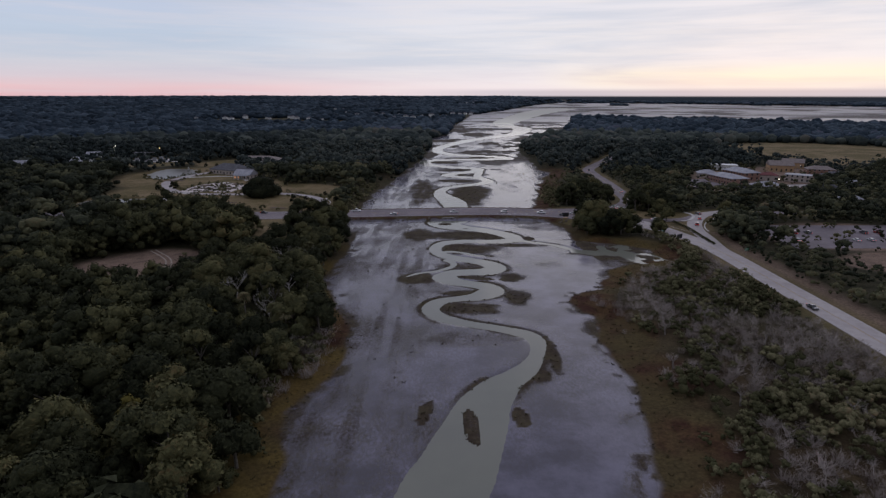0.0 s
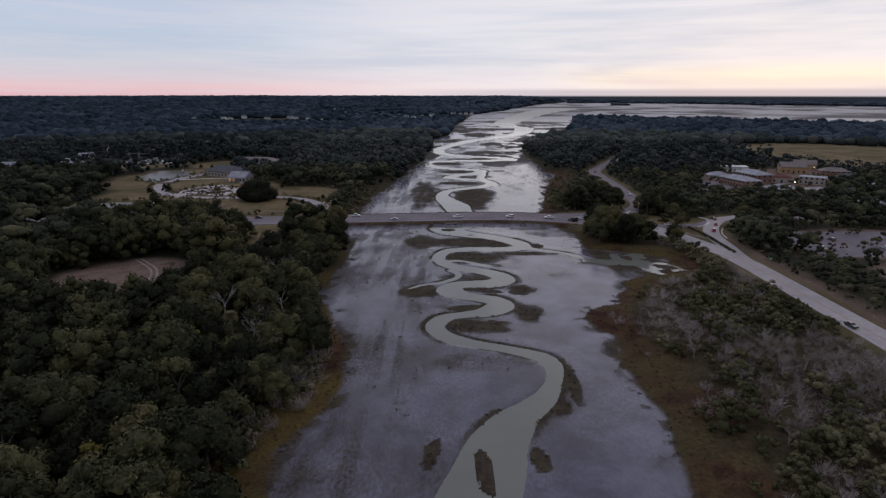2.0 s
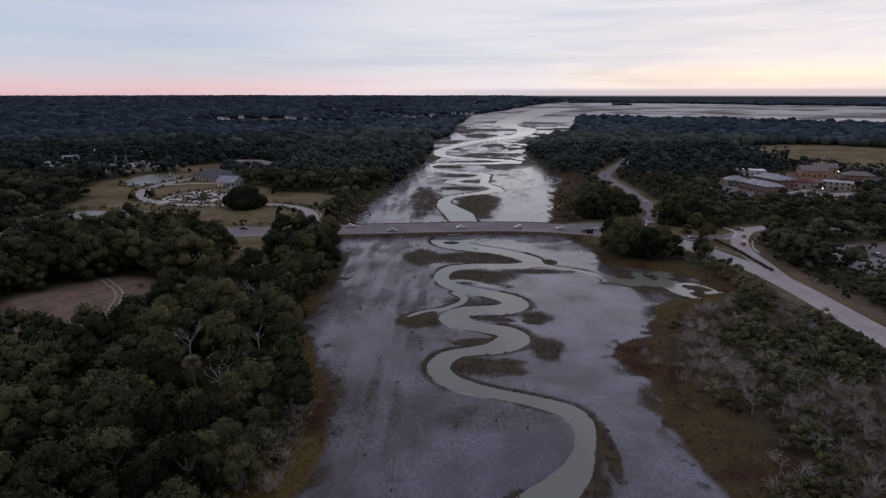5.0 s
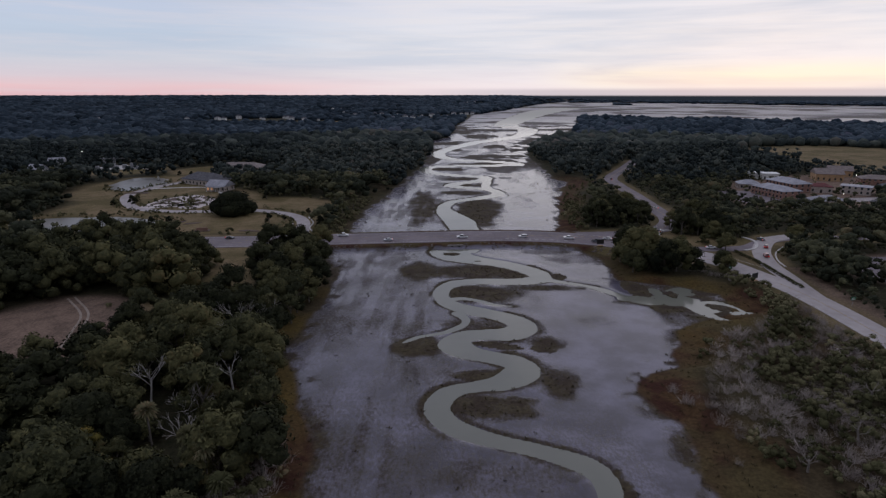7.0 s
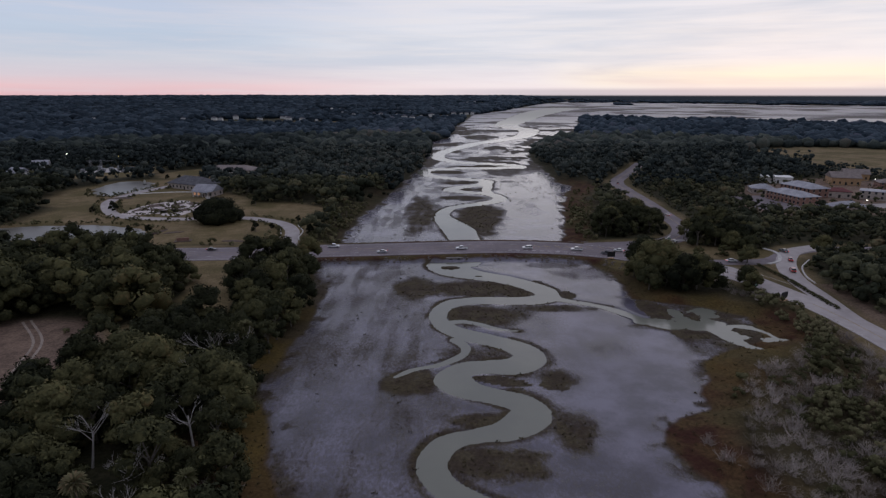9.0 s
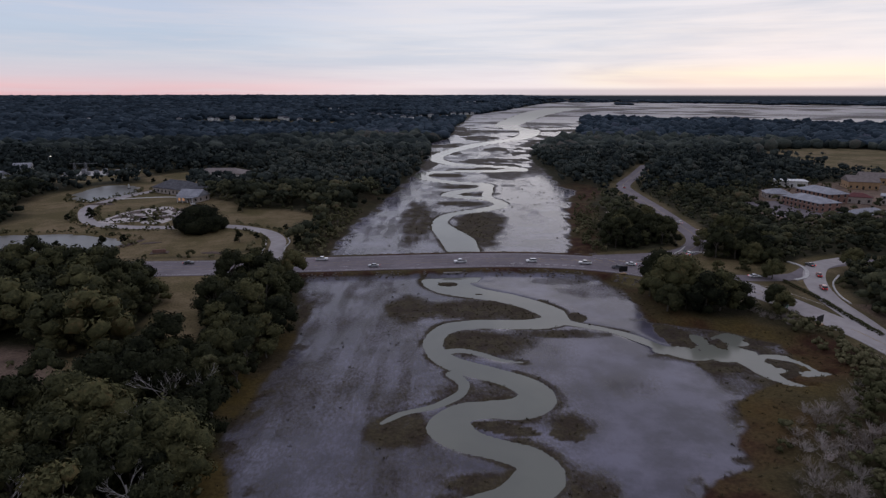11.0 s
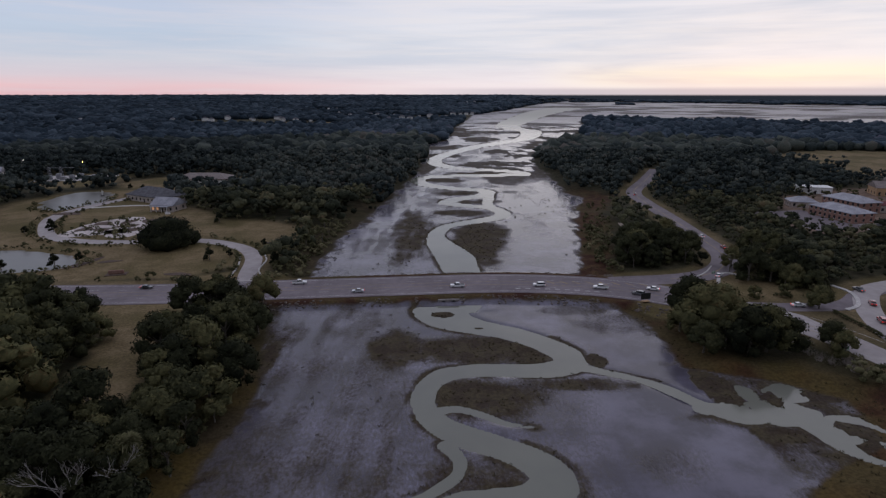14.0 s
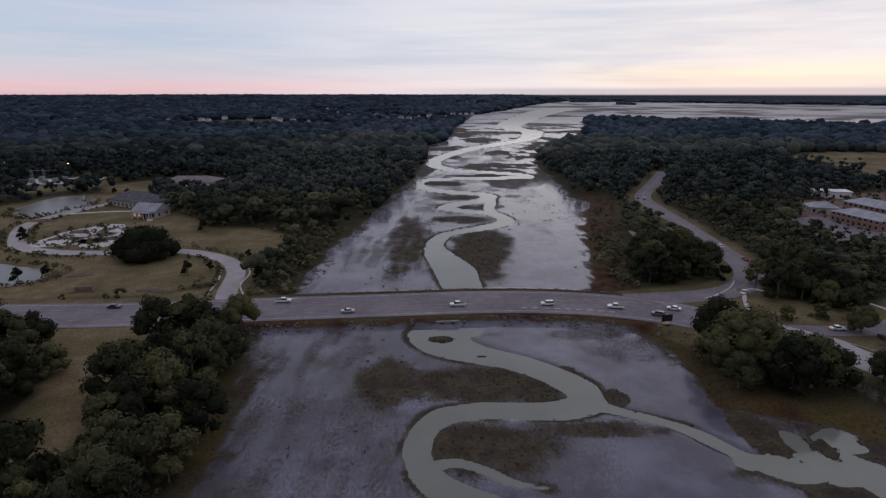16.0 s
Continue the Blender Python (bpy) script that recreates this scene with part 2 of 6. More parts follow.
def ground_material():
    """Wood floor, lawn, dirt, brown sedge and wet marsh, mixed by the cover that the plan gives."""
    m, nt, b = material("ground_cover", (0.05, 0.05, 0.03), 0.9)
    p = place(nt)

    def cover(n):
        return add(nt, "ShaderNodeAttribute", attribute_name=n).outputs["Fac"]

    n_fine = noise_node(nt, p, 1.4, 4, 0.65)
    n_mid = noise_node(nt, p, 0.22, 4, 0.6)
    n_big = noise_node(nt, p, 0.035, 3)
    speck = mix(nt, fit_range(nt, n_fine, 0.3, 0.7), (0.72, 0.72, 0.72), (1.22, 1.22, 1.22))
    floor = mix(nt, fit_range(nt, n_mid, 0.35, 0.65), (0.030, 0.030, 0.016), (0.055, 0.048, 0.028))
    lawn = mix(nt, fit_range(nt, n_mid, 0.3, 0.7), (0.150, 0.112, 0.058), (0.215, 0.160, 0.090))
    lawn = mix(nt, fit_range(nt, n_big, 0.40, 0.62), lawn, (0.115, 0.092, 0.042))
    dirt = mix(nt, fit_range(nt, n_mid, 0.35, 0.65), (0.215, 0.150, 0.112), (0.145, 0.103, 0.078))
    sedge = mix(nt, fit_range(nt, n_mid, 0.38, 0.62), (0.046, 0.020, 0.014), (0.078, 0.046, 0.023))
    sedge = mix(nt, math_node(nt, "MULTIPLY", fit_range(nt, n_big, 0.46, 0.6), 0.7), sedge, (0.072, 0.060, 0.026))
    col = mix(nt, cover("lawn"), floor, lawn)
    col = mix(nt, cover("dirt"), col, dirt)
    col = mix(nt, cover("sedge"), col, sedge)
    col = mix(nt, math_node(nt, "MULTIPLY", cover("straw"), 0.75), col, mix(nt, fit_range(nt, n_mid, 0.35, 0.65), (0.125, 0.088, 0.026), (0.085, 0.060, 0.022)))
    col = mix(nt, 1.0, col, speck, "MULTIPLY")
    # the marsh: a film of water through which dark grass stands in rows
    streak = add(nt, "ShaderNodeMapping", {"Vector": p, "Scale": (1.0, 0.55, 1.0)}).outputs[0]
    stems = noise_node(nt, streak, 1.6, 8, 0.78)
    clump = noise_node(nt, add(nt, "ShaderNodeMapping", {"Vector": p, "Scale": (1.0, 0.5, 1.0)}).outputs[0], 0.16, 6, 0.68)
    t = math_node(nt, "ADD", math_node(nt, "MULTIPLY", stems, 0.6), math_node(nt, "MULTIPLY", clump, 0.4))
    veg = cover("veg")
    grassy = math_node(nt, "MULTIPLY", fit_range(nt, math_node(nt, "ADD", veg, math_node(nt, "MULTIPLY", math_node(nt, "SUBTRACT", t, 0.5), 1.5)), 0.30, 0.98), 0.93)
    # the film's base colour includes bluish sky sheen
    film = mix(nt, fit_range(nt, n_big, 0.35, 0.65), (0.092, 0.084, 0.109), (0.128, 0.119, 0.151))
    # broad pale and dark patches painted in for cloud reflections
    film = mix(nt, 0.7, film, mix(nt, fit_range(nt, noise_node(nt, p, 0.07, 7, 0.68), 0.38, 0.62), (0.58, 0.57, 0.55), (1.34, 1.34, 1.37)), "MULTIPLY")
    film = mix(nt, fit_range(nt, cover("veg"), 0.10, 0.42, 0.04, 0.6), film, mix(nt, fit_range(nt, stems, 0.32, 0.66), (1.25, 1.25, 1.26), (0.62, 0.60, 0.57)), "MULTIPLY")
    film = mix(nt, math_node(nt, "MULTIPLY", fit_range(nt, stems, 0.40, 0.66), fit_range(nt, cover("veg"), 0.08, 0.45, 0.04, 0.6)), film, (0.080, 0.072, 0.064))
    reed = mix(nt, fit_range(nt, n_mid, 0.38, 0.62), (0.046, 0.033, 0.020), (0.068, 0.054, 0.029))
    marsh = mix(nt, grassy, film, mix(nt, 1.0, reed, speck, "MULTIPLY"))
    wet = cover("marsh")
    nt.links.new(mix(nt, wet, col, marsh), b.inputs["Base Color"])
    shine = math_node(nt, "MULTIPLY", wet, math_node(nt, "SUBTRACT", 1.0, grassy))
    north = add(nt, "ShaderNodeSeparateXYZ", {0: p}).outputs[1]
    nt.links.new(math_node(nt, "SUBTRACT", 0.92, math_node(nt, "MULTIPLY", shine, fit_range(nt, north, 500.0, 1900.0, 0.78, 0.52))), b.inputs["Roughness"])
    nt.links.new(math_node(nt, "ADD", 0.12, math_node(nt, "MULTIPLY", shine, 0.38)), b.inputs["Specular IOR Level"])
    b.inputs["IOR"].default_value = 1.33
    rough_by = math_node(nt, "SUBTRACT", 1.0, math_node(nt, "MULTIPLY", shine, 0.9))
    bump(nt, b, math_node(nt, "MULTIPLY", n_fine, rough_by), 0.7, 0.15)
    return m


GROUND = ground_material()


# ---------------------------------------------------------------- plan
def spline(pts, step=2.0):
    """A smooth line through points."""
    p = np.array(pts, float)
    p = np.vstack([2 * p[0] - p[1], p, 2 * p[-1] - p[-2]])
    out = []
    for i in range(1, len(p) - 2):
        n = max(2, int(np.linalg.norm(p[i + 1] - p[i]) / step))
        for t in np.arange(n) / n:
            a, b, c, d = p[i - 1], p[i], p[i + 1], p[i + 2]
            out.append(0.5 * (2 * b + (c - a) * t + (2 * a - 5 * b + 4 * c - d) * t * t + (3 * b - a - 3 * c + d) * t ** 3))
    out.append(p[-2])
    return np.array(out)


def away(x, y, line):
    """The distance of points from a line, and the place along it (0 to 1)."""
    best = np.full(x.shape, 1e9)
    at = np.zeros(x.shape)
    for i in range(len(line) - 1):
        a, d = line[i], line[i + 1] - line[i]
        k = np.clip(((x - a[0]) * d[0] + (y - a[1]) * d[1]) / max(d @ d, 1e-9), 0, 1)
        r = np.hypot(x - a[0] - k * d[0], y - a[1] - k * d[1])
        near = r < best
        best = np.where(near, r, best)
        at = np.where(near, (i + k) / (len(line) - 1), at)
    return best, at


def step(a, b, v):
    t = np.clip((v - a) / (b - a), 0, 1)
    return t * t * (3 - 2 * t)


TABLE = np.random.RandomState(5).rand(256, 256)


def wander(x, y, size, octaves=3):
    """Smooth noise, 0 to 1."""
    out, amp, tot = 0.0, 1.0, 0.0
    for o in range(octaves):
        u, v = np.asarray(x) / size * 2 ** o + 17.3 * o, np.asarray(y) / size * 2 ** o + 5.1 * o
        i, j = np.floor(u).astype(int), np.floor(v).astype(int)
        f, g = u - i, v - j
        f, g = f * f * (3 - 2 * f), g * g * (3 - 2 * g)
        c = lambda a, b: TABLE[(i + a) % 256, (j + b) % 256]
        out = out + amp * ((c(0, 0) * (1 - f) + c(1, 0) * f) * (1 - g) + (c(0, 1) * (1 - f) + c(1, 1) * f) * g)
        tot += amp
        amp *= 0.5
    return out / tot


# the creek: middle and half width, from the south
CREEK_SOUTH = spline([(-60, -300, 9), (-38, -200, 9), (-45, -120, 9), (-28, -50, 8.5), (-14, 10, 8), (-4, 40, 7.5), (1, 59.5, 7.0), (3.2, 65.7, 6.8), (5.3, 72.2, 6.4),
                      (7.5, 79.2, 6.0), (9.9, 87.1, 5.2), (13.6, 94.2, 4.0), (17.1, 98.3, 3.1), (20.4, 102.2, 2.5), (23.2, 107.3, 1.9), (24.8, 112.4, 1.8), (25.2, 117.7, 2.1),
                      (23.2, 121.5, 2.2), (17.5, 124.8, 1.9), (9.9, 127.9, 1.8), (4.2, 130.6, 2.1), (-0.5, 134.5, 2.5), (-2.2, 139.5, 2.6), (-1.0, 144.0, 2.5), (1.8, 146.8, 2.1),
                      (6.6, 148.5, 2.2), (11.8, 150.0, 3.2), (16.6, 154.6, 4.2), (15.8, 159.3, 3.3), (10.5, 162.3, 2.8), (5.0, 164.8, 3.4), (2.0, 169.0, 4.3), (4.0, 173.9, 3.0),
                      (9.5, 175.3, 3.2), (16.5, 176.0, 3.9), (20.1, 179.6, 3.9), (19.4, 183.8, 3.6), (14.6, 188.3, 3.1), (6.9, 192.5, 3.2), (1.2, 197.0, 2.7), (-1.1, 201.6, 2.35),
                      (-1.8, 206.5, 2.4), (-0.3, 212.3, 2.6), (3.6, 216.9, 2.8), (10.3, 218.7, 2.75), (18.7, 218.6, 2.9), (26.5, 218.6, 3.3), (32, 221.5, 3.7)], 1.5)
CREEK_MID = spline([(26.5, 218.6, 3.3), (32, 221.5, 3.7), (31.9, 227, 4.0), (26.9, 233.6, 3.8), (19.3, 239.8, 3.8), (10.5, 243.8, 4.8), (4, 249, 6.8), (2, 255, 8.0), (5, 261, 9.0), (8, 275, 8.0),
                    (8.9, 290, 6.2), (6.8, 310, 7.4), (2.1, 327.6, 5.8), (-0.1, 338, 4.3), (-0.1, 351, 3.5), (4.6, 363, 3.2), (13, 370.5, 3.6), (24, 377.5, 4.2), (32, 386, 4.2), (34, 396, 3.8),
                    (28, 408, 3.8), (16, 414, 3.8), (4, 422, 4.2)], 2)
CREEK_NORTH = spline([(16, 414, 3.8), (4, 422, 4.2), (10, 434, 4.4), (25, 445, 4.6), (31, 458, 4.8), (26, 468, 4.8), (8, 475, 4.8), (-8, 488, 5), (-16, 509, 5), (-10, 526, 5), (10, 533, 5),
                      (40, 537, 5.4), (66, 542, 5.6), (60, 556, 5.8), (41, 567, 5.8), (10, 583, 6), (-6, 626, 6.5), (3, 681, 7.5), (28, 748, 9), (47, 789, 10), (80, 840, 11), (117, 905, 12),
                      (147, 1055, 17), (128, 1216, 23), (214, 1590, 36), (330, 2020, 50), (525, 2595, 70)], 6)
CREEK_LINK = spline([(30, 404, 2.6), (28, 421, 2.8), (30, 436, 2.8), (31, 455, 3)], 3)
SIDE_CREEK = spline([(32, 221.5, 2.0), (38, 218.0, 1.2), (45, 214.5, 1.2), (50, 210, 1.4), (55, 203.5, 1.7), (60, 199.5, 2.2), (66, 199.5, 3.0), (72, 198.5, 2.8), (73, 192, 2.0), (76, 186, 1.2), (80, 183, 0.5)], 1.5)
POOLS = ((69.5, 201.5, 7, 4), (74, 208, 4.2, 4.2), (66.5, 207, 2, 4), (76, 193, 5, 2.6), (84, 190, 4, 1.4), (57.5, 202, 4.5, 2.4))        # of the east corner
SIDE_BRAID = spline([(73, 195, 0.9), (79, 199, 1.0), (84, 196, 0.9), (86, 190, 0.6)], 1.5)
BRANCH_WEST = spline([(3, 190, 1.5), (5.2, 185.5, 1.1), (4, 181, 0.9), (-1, 176.5, 0.8), (-7, 174, 0.7), (-11, 170.5, 0.5)], 1)
BRANCH_EAST = spline([(0, 201, 1.3), (5, 202.2, 0.9), (10, 200, 0.8), (14.5, 197, 0.6), (20, 195.6, 0.25)], 1)
CREEKS = (CREEK_SOUTH, CREEK_MID, CREEK_NORTH, CREEK_LINK, SIDE_CREEK, SIDE_BRAID, BRANCH_WEST, BRANCH_EAST)

SHORE_WEST = np.array([(-300, -90), (-120, -70), (-40, -45), (20, -30), (59.7, -24.7), (71, -27.5), (84, -30), (93, -25.7), (100, -23.5), (112, -21.8), (122, -24), (128, -25.5), (136, -27.8), (143, -31),
                       (153, -34.9), (165, -38.4), (172, -38.9), (190, -38.5), (203, -37), (212, -38), (224, -40), (237, -43), (256, -48), (270, -48), (285, -44), (311, -43), (351, -40), (403, -34),
                       (481, -25), (594, -16), (707, -14), (789, -20), (886, 7), (1056, 18), (1275, 38), (1778, 86), (2343, 255), (3482, 548), (4633, 953), (5200, 1100)])
SHORE_EAST = np.array([(-300, 30), (60, 35.4), (71, 37.7), (86, 40.7), (95, 42.6), (103, 41.9), (112, 43.2), (118, 42.3), (130, 43.6), (134, 43.4), (138.5, 40.3), (145, 40.6), (150, 42.4), (154, 46),
                       (157, 53.5), (163, 54), (169, 59), (178, 60), (184, 70), (190, 82), (206, 86), (213, 76), (220, 57), (229, 57), (240, 57.6), (249, 58.2), (256, 54.5), (264, 51), (285, 49),
                       (290, 51), (311, 57), (342, 61), (384, 71), (410, 77), (438, 90), (456, 82), (517, 84), (594, 84), (634, 88), (736, 111), (842, 158), (870, 190), (893, 226), (915, 215), (940, 200), (991, 206), (1130, 255),
                       (1215, 305), (1255, 350), (1275, 350), (1295, 292), (1364, 300), (1460, 332), (1650, 400), (2000, 520)])
MAIN_ROAD = spline([(-420, 258), (-300, 261), (-130, 264), (-85, 265.5), (-57, 268.5), (-11, 273), (20, 275.5), (45, 273.5), (64, 267.5), (80, 257),
                    (96, 243), (105, 225), (110.5, 200), (111, 160), (110.5, 90), (109, 0), (108, -120)], 4)
NORTH_ROAD = spline([(58, 277), (84, 281), (99, 290), (109, 308), (112, 335), (115, 377), (117, 418), (122, 452), (146, 500), (175, 560)], 4)
LINK_ROAD = spline([(109, 178), (111, 200), (114, 218), (116.5, 234), (122, 249), (130, 262), (138, 270), (152, 276)], 3)
LINK_ARM = spline([(86, 256), (104, 254), (120, 256), (133, 266), (150, 272), (190, 272)], 3)
PARK_DRIVE = spline([(-60, 272), (-64, 284), (-68, 303), (-75, 316), (-86, 325), (-101, 330.5), (-125, 328), (-147, 329), (-165, 336), (-178, 351),
                     (-190, 372), (-192, 390), (-188, 412), (-179, 440)], 3)
PARK_WALK = spline([(-190, 400), (-168, 407), (-150, 404), (-138, 384)], 3)
FIELD_STRIP = spline([(-80, 254), (-77, 238), (-71.5, 218), (-70, 203), (-78, 192), (-92, 184)], 2)
PONDS = [(-210, 425, 17, 33, 0.35), (-170, 301, 38, 15, -0.05)]         # centre, half sizes, turn


def blob(x, y, cx, cy, rx, ry, turn=0.0, wob=0.18):
    """Under 1 inside a wobbly ellipse."""
    c, s = math.cos(turn), math.sin(turn)
    u, v = (x - cx) * c + (y - cy) * s, -(x - cx) * s + (y - cy) * c
    return np.hypot(u / rx, v / ry) + wob * (wander(x, y, 0.7 * min(rx, ry), 2) - 0.5) * 2


def creek_edge(x, y):
    """Metres outside the edge of the nearest creek; negative in it."""
    out = np.full(x.shape, 1e9)
    for line in CREEKS:
        m = (y > line[:, 1].min() - 60) & (y < line[:, 1].max() + 60) & (x > line[:, 0].min() - 80) & (x < line[:, 0].max() + 80)
        d, k = away(x[m], y[m], line[:, :2])
        out[m] = np.minimum(out[m], d - np.interp(k, np.linspace(0, 1, len(line)), line[:, 2]))
    for cx, cy, rx, ry in POOLS:
        out = np.minimum(out, (blob(x, y, cx, cy, rx, ry, 0.0, 0.3) - 1) * min(rx, ry))
    return out + (wander(x, y, 5, 3) - 0.5) * np.where((x > 58) & (y < 230), 3.6, 1.0) * np.clip(y / 250, 0.6, 6)


def islands(x, y):
    """Under 1 on the grassy islets in the creek and on the spits of the east bank."""
    out = np.full(x.shape, 9.0)
    for cx, cy, rx, ry, a in ((2.4, 252.2, 3.7, 2.6, 0), (12, 242.3, 1.6, 0.8, 0), (12.2, 168.6, 6.6, 1.9, -0.28), (23.5, 166.5, 3.2, 1.7, -0.3),
                              (38.5, 223.5, 2.6, 3.4, 0), (61, 211, 3.8, 7.5, 0.1), (70.6, 206, 1.7, 3.6, -0.2), (64.5, 193.2, 4.6, 2.4, -0.2), (79, 195, 2.2, 3.4, 0.4),
                              (83, 207.5, 6.5, 2.6, 0.0), (6.8, 79, 1.9, 6.8, 0.05), (-2.2, 84, 1.3, 4.2, -0.2), (16.5, 82, 1.6, 3.2, 0.1)):
        out = np.minimum(out, blob(x, y, cx, cy, rx, ry, a))
    return out


def inland(x, y):
    """Metres inland of the water's edge; negative on the marsh."""
    wob = (wander(x, y, 14, 3) - 0.5) * np.where(y < 280, np.where(x > 15, 5.5, 4.5), np.clip(6 + y / 120, 6, 60))
    west = np.interp(y, SHORE_WEST[:, 0], SHORE_WEST[:, 1]) - x
    east = x - np.interp(y, SHORE_EAST[:, 0], SHORE_EAST[:, 1])
    # the east land ends at the bay
    north = np.interp(x, [200, 352, 522, 661, 822, 1100, 2500], [1560, 1520, 1345, 1255, 1130, 860, 300]) - y
    east = np.where(y > 900, np.minimum(east, north), east)
    for cx, cy, rx, ry in ((505, 1255, 20, 30), (735, 1085, 24, 32)):      # pools in the eastern woods
        east = np.where(blob(x, y, cx, cy, rx, ry) < 1, -4, east)
    far = np.where(x > 900, y + 1.4 * x - 6150, -1e4)      # the far shore of the bay
    for cx, cy, rx, ry in ((985, 4250, 70, 130), (1140, 4320, 55, 90), (1420, 4250, 130, 110), (1600, 4050, 170, 80), (1010, 3350, 60, 90), (1830, 3350, 60, 60)):
        far = np.maximum(far, 40 * (1 - blob(x, y, cx, cy, rx, ry)))       # wooded islets in the bay
    return np.maximum(np.maximum(west, east), far) + wob


def clearing(x, y):
    """Where no trees stand: parts of the plan given over to lawn, dirt and building."""
    lawn = np.zeros(x.shape)
    dirt = np.zeros(x.shape)

    def put(into, d, soft=0.12):
        np.maximum(into, 1 - step(1 - soft, 1 + soft, d), out=into)

    near = (np.abs(x + 90) < 60) & (np.abs(y - 220) < 60)            # field by the road and the glade behind it
    strip = np.full(x.shape, 9.0)
    strip[near] = away(x[near], y[near], FIELD_STRIP)[0] / 7.8 + 0.3 * (wander(x[near], y[near], 8, 2) - 0.5)
    put(lawn, strip)
    put(lawn, blob(x, y, -90, 250, 19, 7, 0, 0.1))
    put(lawn, blob(x, y, -79, 243, 11, 9, 0, 0.15))
    put(lawn, blob(x, y, -66, 278, 20, 10, 0, 0.1))
    put(lawn, blob(x, y, -156, 345, 54, 62, 0, 0.12))              # park
    put(lawn, blob(x, y, -92, 346, 36, 21, 0, 0.1))
    put(lawn, blob(x, y, -118, 300, 46, 24, 0, 0.1))
    put(lawn, blob(x, y, -192, 402, 44, 62, 0.4, 0.12))
    put(lawn, blob(x, y, -95, 330, 38, 44, 0.1, 0.1))
    put(lawn, blob(x, y, -165, 302, 52, 24, 0, 0.1))
    put(lawn, blob(x, y, -170, 490, 48, 34, 0, 0.1))
    put(lawn, blob(x, y, -256, 500, 32, 36, 0, 0.1))
    put(lawn, blob(x, y, 100, 268, 14, 10, 0, 0.1))
    put(lawn, blob(x, y, 122, 262, 9, 12, 0, 0.1))
    put(lawn, blob(x, y, 66, 256, 7, 9, 0, 0.1))
    put(lawn, blob(x, y, 420, 578, 118, 132, 0.3, 0.1))             # farm field
    put(lawn, blob(x, y, -340, 1265, 200, 95, 0, 0.2))
    put(lawn, blob(x, y, 0, 1310, 32, 60, -0.3, 0.2))
    put(dirt, blob(x, y, -104, 175, 24, 27, 0.3, 0.2))             # bare clearing
    put(dirt, blob(x, y, 180, 360, 17, 26, 0.2, 0.12))              # village street
    put(dirt, blob(x, y, 178, 222, 40, 26, 0, 0.12))               # car park
    put(dirt, blob(x, y, 222, 388, 40, 52, -0.25, 0.12))            # shops
    put(dirt, blob(x, y, 268, 425, 42, 40, 0, 0.12))
    put(dirt, blob(x, y, 172, 182, 24, 14, 0, 0.12))
    return lawn, dirt


AT_TURN = int(np.argmax(MAIN_ROAD[:, 0] > 84))
ROADS = [(MAIN_ROAD[:AT_TURN + 4], 10.5), (MAIN_ROAD[AT_TURN:] - np.array([1.1, 0]), 6.5), (NORTH_ROAD, 6), (LINK_ROAD, 4.5), (LINK_ARM, 5), (PARK_DRIVE, 4), (PARK_WALK, 2.5)]


def road_gap(x, y, extra=0.0):
    """Metres outside the nearest road."""
    out = np.full(x.shape, 1e9)
    m = (np.abs(x) < 460) & (y < 620)
    for line, half in ROADS:
        d, _ = away(x[m], y[m], line)
        out[m] = np.minimum(out[m], d - half)
    return out


def rise(x, y):
    """The country lifts gently towards the far horizon inland."""
    r = np.hypot(x, y)
    az = x / np.maximum(y, 1)
    return 38 * step(1500, 4700, r) * (0.12 + 0.88 * step(0.30, 0.10, az)) * (0.85 + 0.3 * wander(x, y, 900, 2))


# grassy bars inside the bends of the creek: centre, half sizes, thickness of the grass
POINT_BARS = [(11, 229, 18, 7, 1.0), (10, 206, 12, 7.5, 0.95), (8, 182, 10, 4, 0.75), (-9, 230, 6, 10, 0.9), (-7, 168, 6, 6, 0.85), (25, 170, 4, 4, 0.9),
              (8, 140, 9, 4, 0.95), (24, 150, 4, 6, 0.85), (10, 119, 13, 5, 0.5), (9, 153, 8, 2.5, 0.9), (32, 212, 11, 2.6, 0.85), (27.5, 110, 1.6, 9, 1.0), (23, 99, 2.4, 3.2, 0.9), (17, 338, 9, 30, 1.05), (24, 352, 8, 16, 0.9),
              (-12, 350, 8, 42, 0.75), (-26, 330, 9, 22, 0.45), (46, 365, 8, 26, 0.4), (2, 510, 12, 9, 0.95), (36, 547, 26, 6, 0.95), (12, 395, 12, 8, 0.85), (12, 455, 12, 9, 0.85), (22, 425, 12, 7, 0.8),
              (-24, 450, 10, 50, 0.4), (50, 480, 14, 40, 0.4), (-22, 245, 9, 14, 0.5), (-30, 262, 12, 6, 0.5), (-39.5, 222, 2.2, 17, 0.95), (-36, 238, 3, 9, 0.6), (41, 185, 6, 5, 0.45), (48, 246, 12, 7, 0.55), (40, 255, 10, 4, 0.6), (-25, 185, 9, 24, 0.42)]


